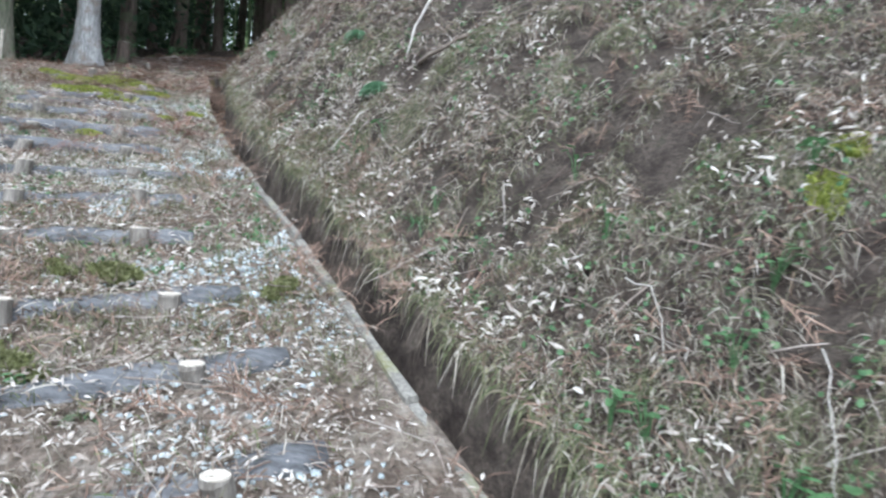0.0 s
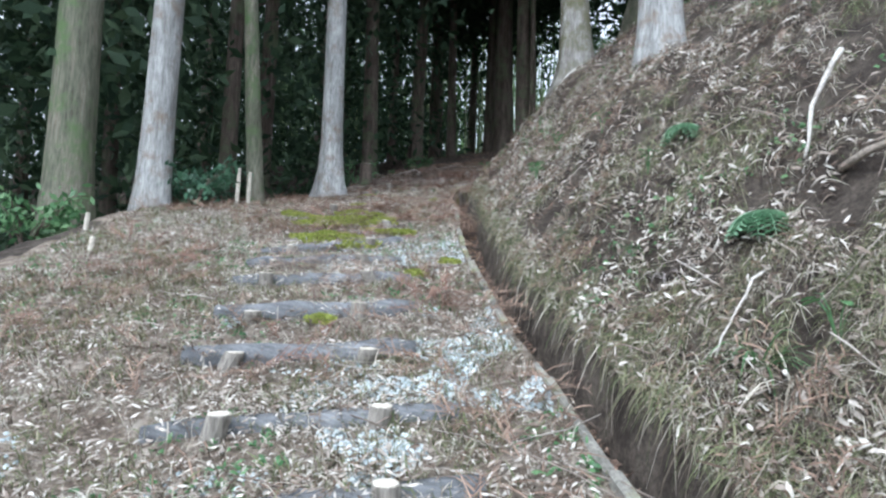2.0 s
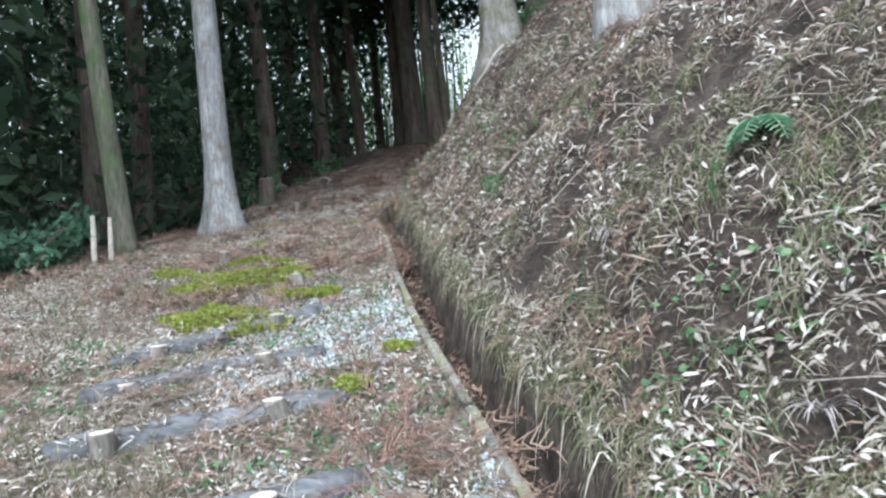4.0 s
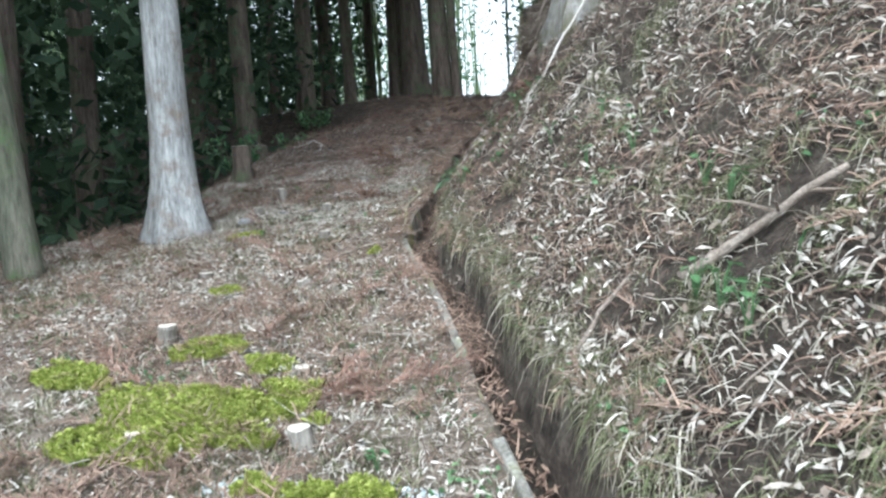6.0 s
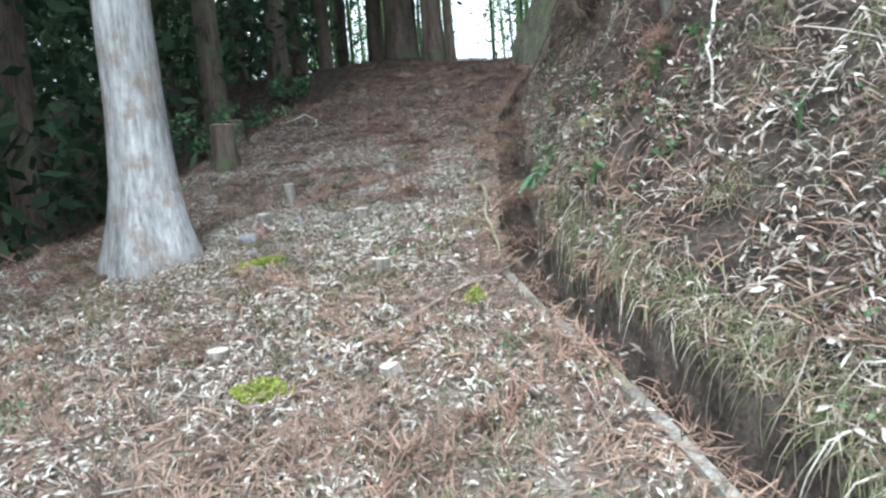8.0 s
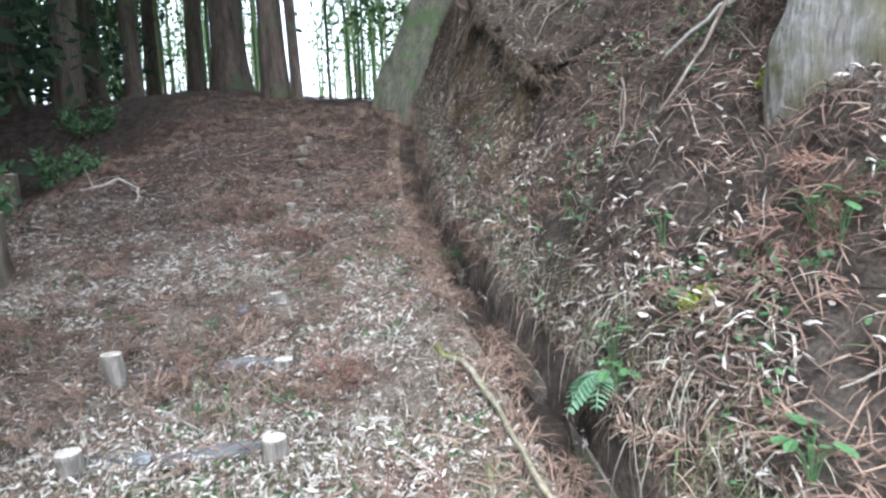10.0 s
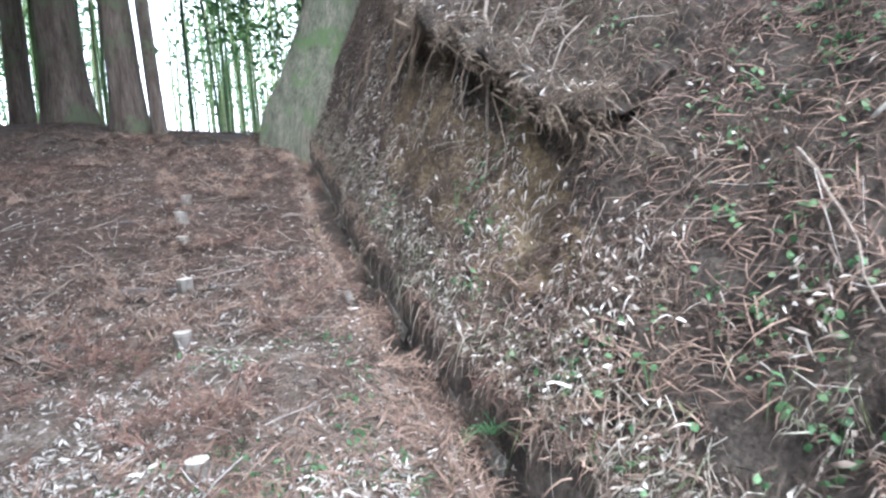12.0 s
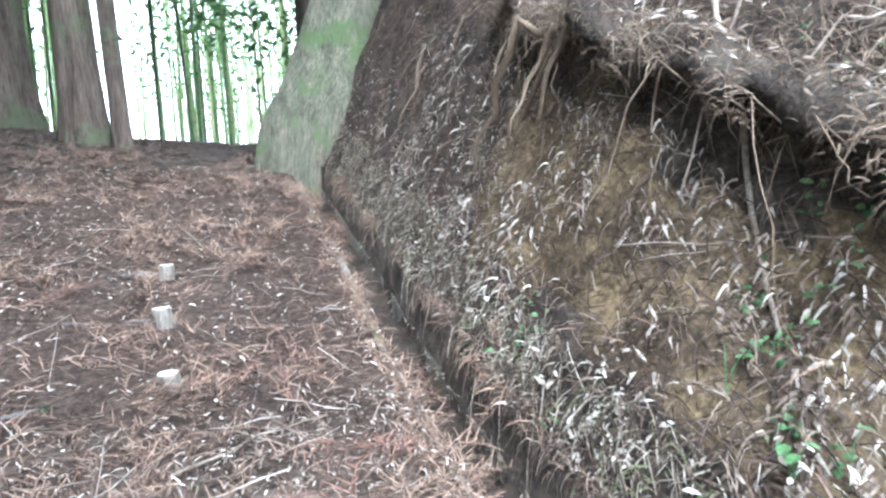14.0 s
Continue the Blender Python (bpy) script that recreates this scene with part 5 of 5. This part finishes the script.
# roots on the cut bank
def lip():
    """The overhanging turf above the cut: a ragged slab of soil and roots that juts out of the bank."""
    ys = np.arange(11.2, 14.05, 0.06)
    verts, faces = [], []
    for k, y in enumerate(ys):
        g = float(gutter_x(y))
        fade = float(ease(11.2, 11.9, y) * (1 - ease(13.5, 14.05, y)))
        out = 0.86 - fade * (0.1 + 0.09 * float(lump(y, 0.0, 0.22, 14)) + 0.06 * float(lump(y, 3.0, 0.08, 15)))
        zt = float(land(g + 0.95, y)) + 0.02
        dip = 0.09 * fade + 0.02
        for dd, dz in ((1.25, 0.0), (0.95, 0.01), (out + 0.1, 0.0), (out + 0.02, -0.03), (out, -0.06 - dip * 0.3), (out + 0.04, -dip - 0.03), (out + 0.14, -dip), (1.1, -dip * 0.6)):
            zz = zt + dz if dd < 1.2 else float(land(g + 1.25, y)) - 0.03
            verts.append((g + dd + 0.06 * float(lump(y, dd * 3, 0.09, 16)), y, zz + 0.055 * float(lump(y, dd * 5, 0.11, 17))))
    for k in range(len(ys) - 1):
        for q in range(8):
            a, b = k * 8 + q, k * 8 + (q + 1) % 8
            faces.append((a, b, b + 8, a + 8))
    faces += [tuple(reversed(range(8))), tuple(range(len(verts) - 8, len(verts)))]
    ob = new("bank_lip", mesh_of("bank_lip", verts, faces, SOIL, True))
    tagged(ob, "overhanging lip of dark soil and roots above the cut bank", "bank", kind="structure")



lip()
y = RNG.uniform(11.1, 14.0, 9000)
x = gutter_x(y) + RNG.uniform(0.68, 1.05, len(y))
x, y = bunched(x, y, 0.13, 73, 0.3)
z = land(gutter_x(y) + 0.95, y) + RNG.uniform(-0.1, 0.05, len(y))
strew("lip_fibres", x, y, BLADE_T, BLADE_F, 0.025 + 0.17 * RNG.random(len(x)) ** 2.2, ROOT, 0.0, (-0.9, 1.2), 0.0, RNG.uniform(0.0015, 0.0045, len(x)), "brown roots and dead grass trailing from the overhang", "roots", z=z, droop=1.2)
y = RNG.uniform(11.1, 14.0, 4600)
x = gutter_x(y) + RNG.uniform(0.68, 0.95, len(y))
x, y = bunched(x, y, 0.15, 79, -0.1)
strew("lip_needles", x, y, BLADE_T, BLADE_F, RNG.uniform(0.02, 0.09, len(x)), ROOT, 0.0, (-0.9, 1.2), 0.1, RNG.uniform(0.002, 0.006, len(x)), "matted brown needles on the edge of the overhang", "needles", z=land(gutter_x(y) + 0.95, y) + RNG.uniform(-0.12, 0.03, len(y)), droop=0.6)
y = RNG.uniform(11.25, 14.1, 3000)
x = gutter_x(y) + RNG.uniform(0.8, 1.35, len(y))
strew("lip_litter", x, y, BLADE_T, BLADE_F, RNG.uniform(0.03, 0.12, len(x)), ROOT, 0.02, (-0.2, 0.7), 0.2, RNG.uniform(0.002, 0.006, len(x)), "brown needles matted on top of the overhang", "needles", z=np.maximum(land(x, y), land(gutter_x(y) + 0.95, y)) + RNG.uniform(0.0, 0.06, len(y)), droop=0.5)
y = RNG.uniform(11.4, 14.0, 600)
x = gutter_x(y) + RNG.uniform(0.7, 1.2, len(y))
strew("lip_leaves", x, y, LEAF_T, LEAF_F, RNG.uniform(0.03, 0.08, len(x)), DRY_LEAF, 0.02, 0.7, 0.4, RNG.uniform(0.007, 0.016, len(x)), "dry leaves on the overhanging lip", "leaves", z=land(gutter_x(y) + 0.95, y) + RNG.uniform(0.0, 0.06, len(y)))


def root(y, d, drop, r, seed, label="thin root hanging down the cut bank"):
    rnd = random.Random(seed)
    x = float(gutter_x(y)) + d
    z = float(land(x, y))
    if 11.5 < y < 13.8 and d > 0.6:
        z = float(land(float(gutter_x(y)) + 0.95, y)) - 0.04
        x -= 0.08
    pts = [Vector((0.12, 0, -0.06)), Vector((0, 0, 0.02))]
    px, sway, drift = 0.0, 0.0, rnd.gauss(0, 0.035)
    for k in range(1, 7):
        px -= rnd.uniform(-0.02, 0.06)
        sway += drift + rnd.gauss(0, 0.02)
        zz = max(-drop * k / 6, float(land(x + px, y)) - z + 0.012)
        pts.append(Vector((px + rnd.gauss(0, 0.01), sway, zz)))
    v, f = tube(pts, [r * (1 - 0.1 * k) for k in range(len(pts))], 6, 0.2, seed)
    ob = new("root", mesh_of("root", v, f, ROOT, True))
    ob.matrix_basis = pose(x, y, z)
    return tagged(ob, label, "root", group="roots on the cut bank")


rr = random.Random(77)
for n in range(36):
    root(rr.uniform(10.9, 16.0), rr.uniform(0.66, 1.0), rr.uniform(0.12, 0.7), rr.choice((0.002, 0.003, 0.004, 0.008)), 300 + n)
for n in range(14):
    root(rr.uniform(13.0, 16.6), rr.uniform(0.5, 0.9), rr.uniform(0.4, 0.8), rr.uniform(0.012, 0.025), 400 + n, "thick brown root running down the bank")
for n in range(16):
    y, d = rr.uniform(11.6, 13.0), rr.uniform(0.95, 1.4)
    x = float(gutter_x(y)) + d
    a = rr.uniform(2.2, 4.6)
    l = rr.uniform(0.2, 0.45)
    stick(((x, y, 0.03), (x + math.cos(a) * l * 0.5, y + math.sin(a) * l * 0.5, 0.12), (x + math.cos(a) * l, y + math.sin(a) * l, 0.16)), 0.006, BRANCH_BROWN, "dry brown branch overhanging the cut bank", 500 + n, "dead_branch", twigs=5)


# stumps, posts, stones, bush
def stump(x, y, r, h, label, seed, bark=BROWN_BARK):
    z = float(land(x, y))
    top = holder("tree_stump", pose(x, y, z))
    tagged(top, label, "stump")
    rnd = random.Random(seed)
    v, f = tube([(0, 0, -0.45), (0, 0, 0.0), (0, 0, h * 0.35), (0, 0, h)], [r * 1.6, r * 1.35, r * 1.05, r], 16, 0.12, seed)
    part("stump_body", mesh_of("stump_body", v, f, bark), top)
    v, f = tube([(0, 0, h - 0.002), (0, 0, h + 0.006)], [r * 0.97, r * 0.94], 16, 0.1, seed)
    part("cut_face", mesh_of("cut_face", v, f, CUT_WOOD), top, "pale sawn face")


stump(-0.17, 5.4, 0.075, 0.2, "small sawn stump with a white cut face on the bank", 1)
stump(0.62, 4.3, 0.1, 0.4, "reddish-brown broken stump high on the bank", 5)
stump(-6.0, 11.2, 0.1, 0.36, "jagged brown stump at the edge of the path", 3)
stump(-7.2, 13.9, 0.12, 0.35, "old pale brown stump beside the wood", 4)


def post(x, y, h, label, seed):
    z = float(land(x, y))
    v, f = tube([(0, 0, -0.1), (0.0, 0, 0), (0.01, 0, h * 0.6), (0.015, 0, h)], [0.022, 0.022, 0.021, 0.017], 8, 0.1, seed)
    ob = new("marker_post", mesh_of("marker_post", v, f, CUT_WOOD))
    ob.matrix_basis = pose(x, y, z)
    return tagged(ob, label, "post")


post(-5.38, 7.2, 0.42, "pale peeling wooden post beside a holly bush", 1)
post(-5.41, 7.42, 0.38, "short pale wooden post beside a holly bush", 2)
post(-4.78, 4.95, 0.1, "low pale cut stake at the path's edge", 3)
post(-5.5, 5.5, 0.14, "low pale cut stake near the wood", 4)


def stone(x, y, r, label, seed):
    rnd = random.Random(seed)
    bm = bmesh.new()
    bmesh.ops.create_icosphere(bm, subdivisions=2, radius=r)
    for v in bm.verts:
        v.co *= 1 + rnd.uniform(-0.12, 0.12)
        v.co.z *= 0.62
    me = bpy.data.meshes.new("stone")
    bm.to_mesh(me)
    bm.free()
    me.materials.append(ROCK)
    ob = new("stone", me)
    ob.matrix_basis = pose(x, y, float(land(x, y)) + r * 0.2, 0, 0, seed * 40)
    return tagged(ob, label, "stone")


for n, (x, y, r) in enumerate(((-4.92, 9.24, 0.065), (-4.8, 9.0, 0.035), (-4.75, 9.55, 0.04), (-3.2, 5.35, 0.03), (-1.5, 3.2, 0.035), (-4.6, 10.6, 0.04))):
    stone(x, y, r, "rounded grey stone lying in the leaf litter", n)


def bush(x, y, size, label, seed, material):
    top = holder("bush", pose(x, y, float(land(x, y))))
    tagged(top, label, "bush")
    rnd = random.Random(seed)
    cents = []
    for k in range(9):
        a, l = rnd.uniform(0, 6.28), size * rnd.uniform(0.6, 1.1)
        tip = (math.cos(a) * l * 0.7, math.sin(a) * l * 0.7, l * rnd.uniform(0.5, 1.1))
        v, f = tube([(0, 0, -0.05), (tip[0] * 0.4, tip[1] * 0.4, tip[2] * 0.6), tip], [0.012, 0.009, 0.004], 5, 0, k)
        part("stem", mesh_of("stem", v, f, BROWN_BARK), top)
        cents += [tuple(np.array(tip) * s) for s in (0.6, 0.8, 1.0)]
    part("foliage", leaf_cloud("foliage", cents, size * 0.16, 16, (0.06, 0.11), material, seed, 0.8), top)


bush(-5.75, 6.95, 0.5, "glossy dark green holly bush beside the path", 1, HOLLY)
bush(-5.9, 7.3, 0.42, "glossy dark green holly bush by a thin tree", 2, HOLLY)
bush(-6.2, 5.5, 0.5, "fresh green shrub at the wood's edge", 3, GREEN_LEAF)
bush(-7.2, 15.2, 0.45, "low green shrub beside the wood", 7, GREEN_LEAF)
bush(-7.6, 17.0, 0.5, "low green shrub below the crest", 8, GREEN_LEAF)
bush(-7.0, 12.9, 0.5, "dark green shrub at the edge of the wood", 4, GREEN_LEAF)
bush(-2.4, 15.0, 0.5, "leafy green shrub on top of the bank", 5, GREEN_LEAF)
bush(-2.3, 13.9, 0.35, "small leafy shrub overhanging the bank", 6, GREEN_LEAF)
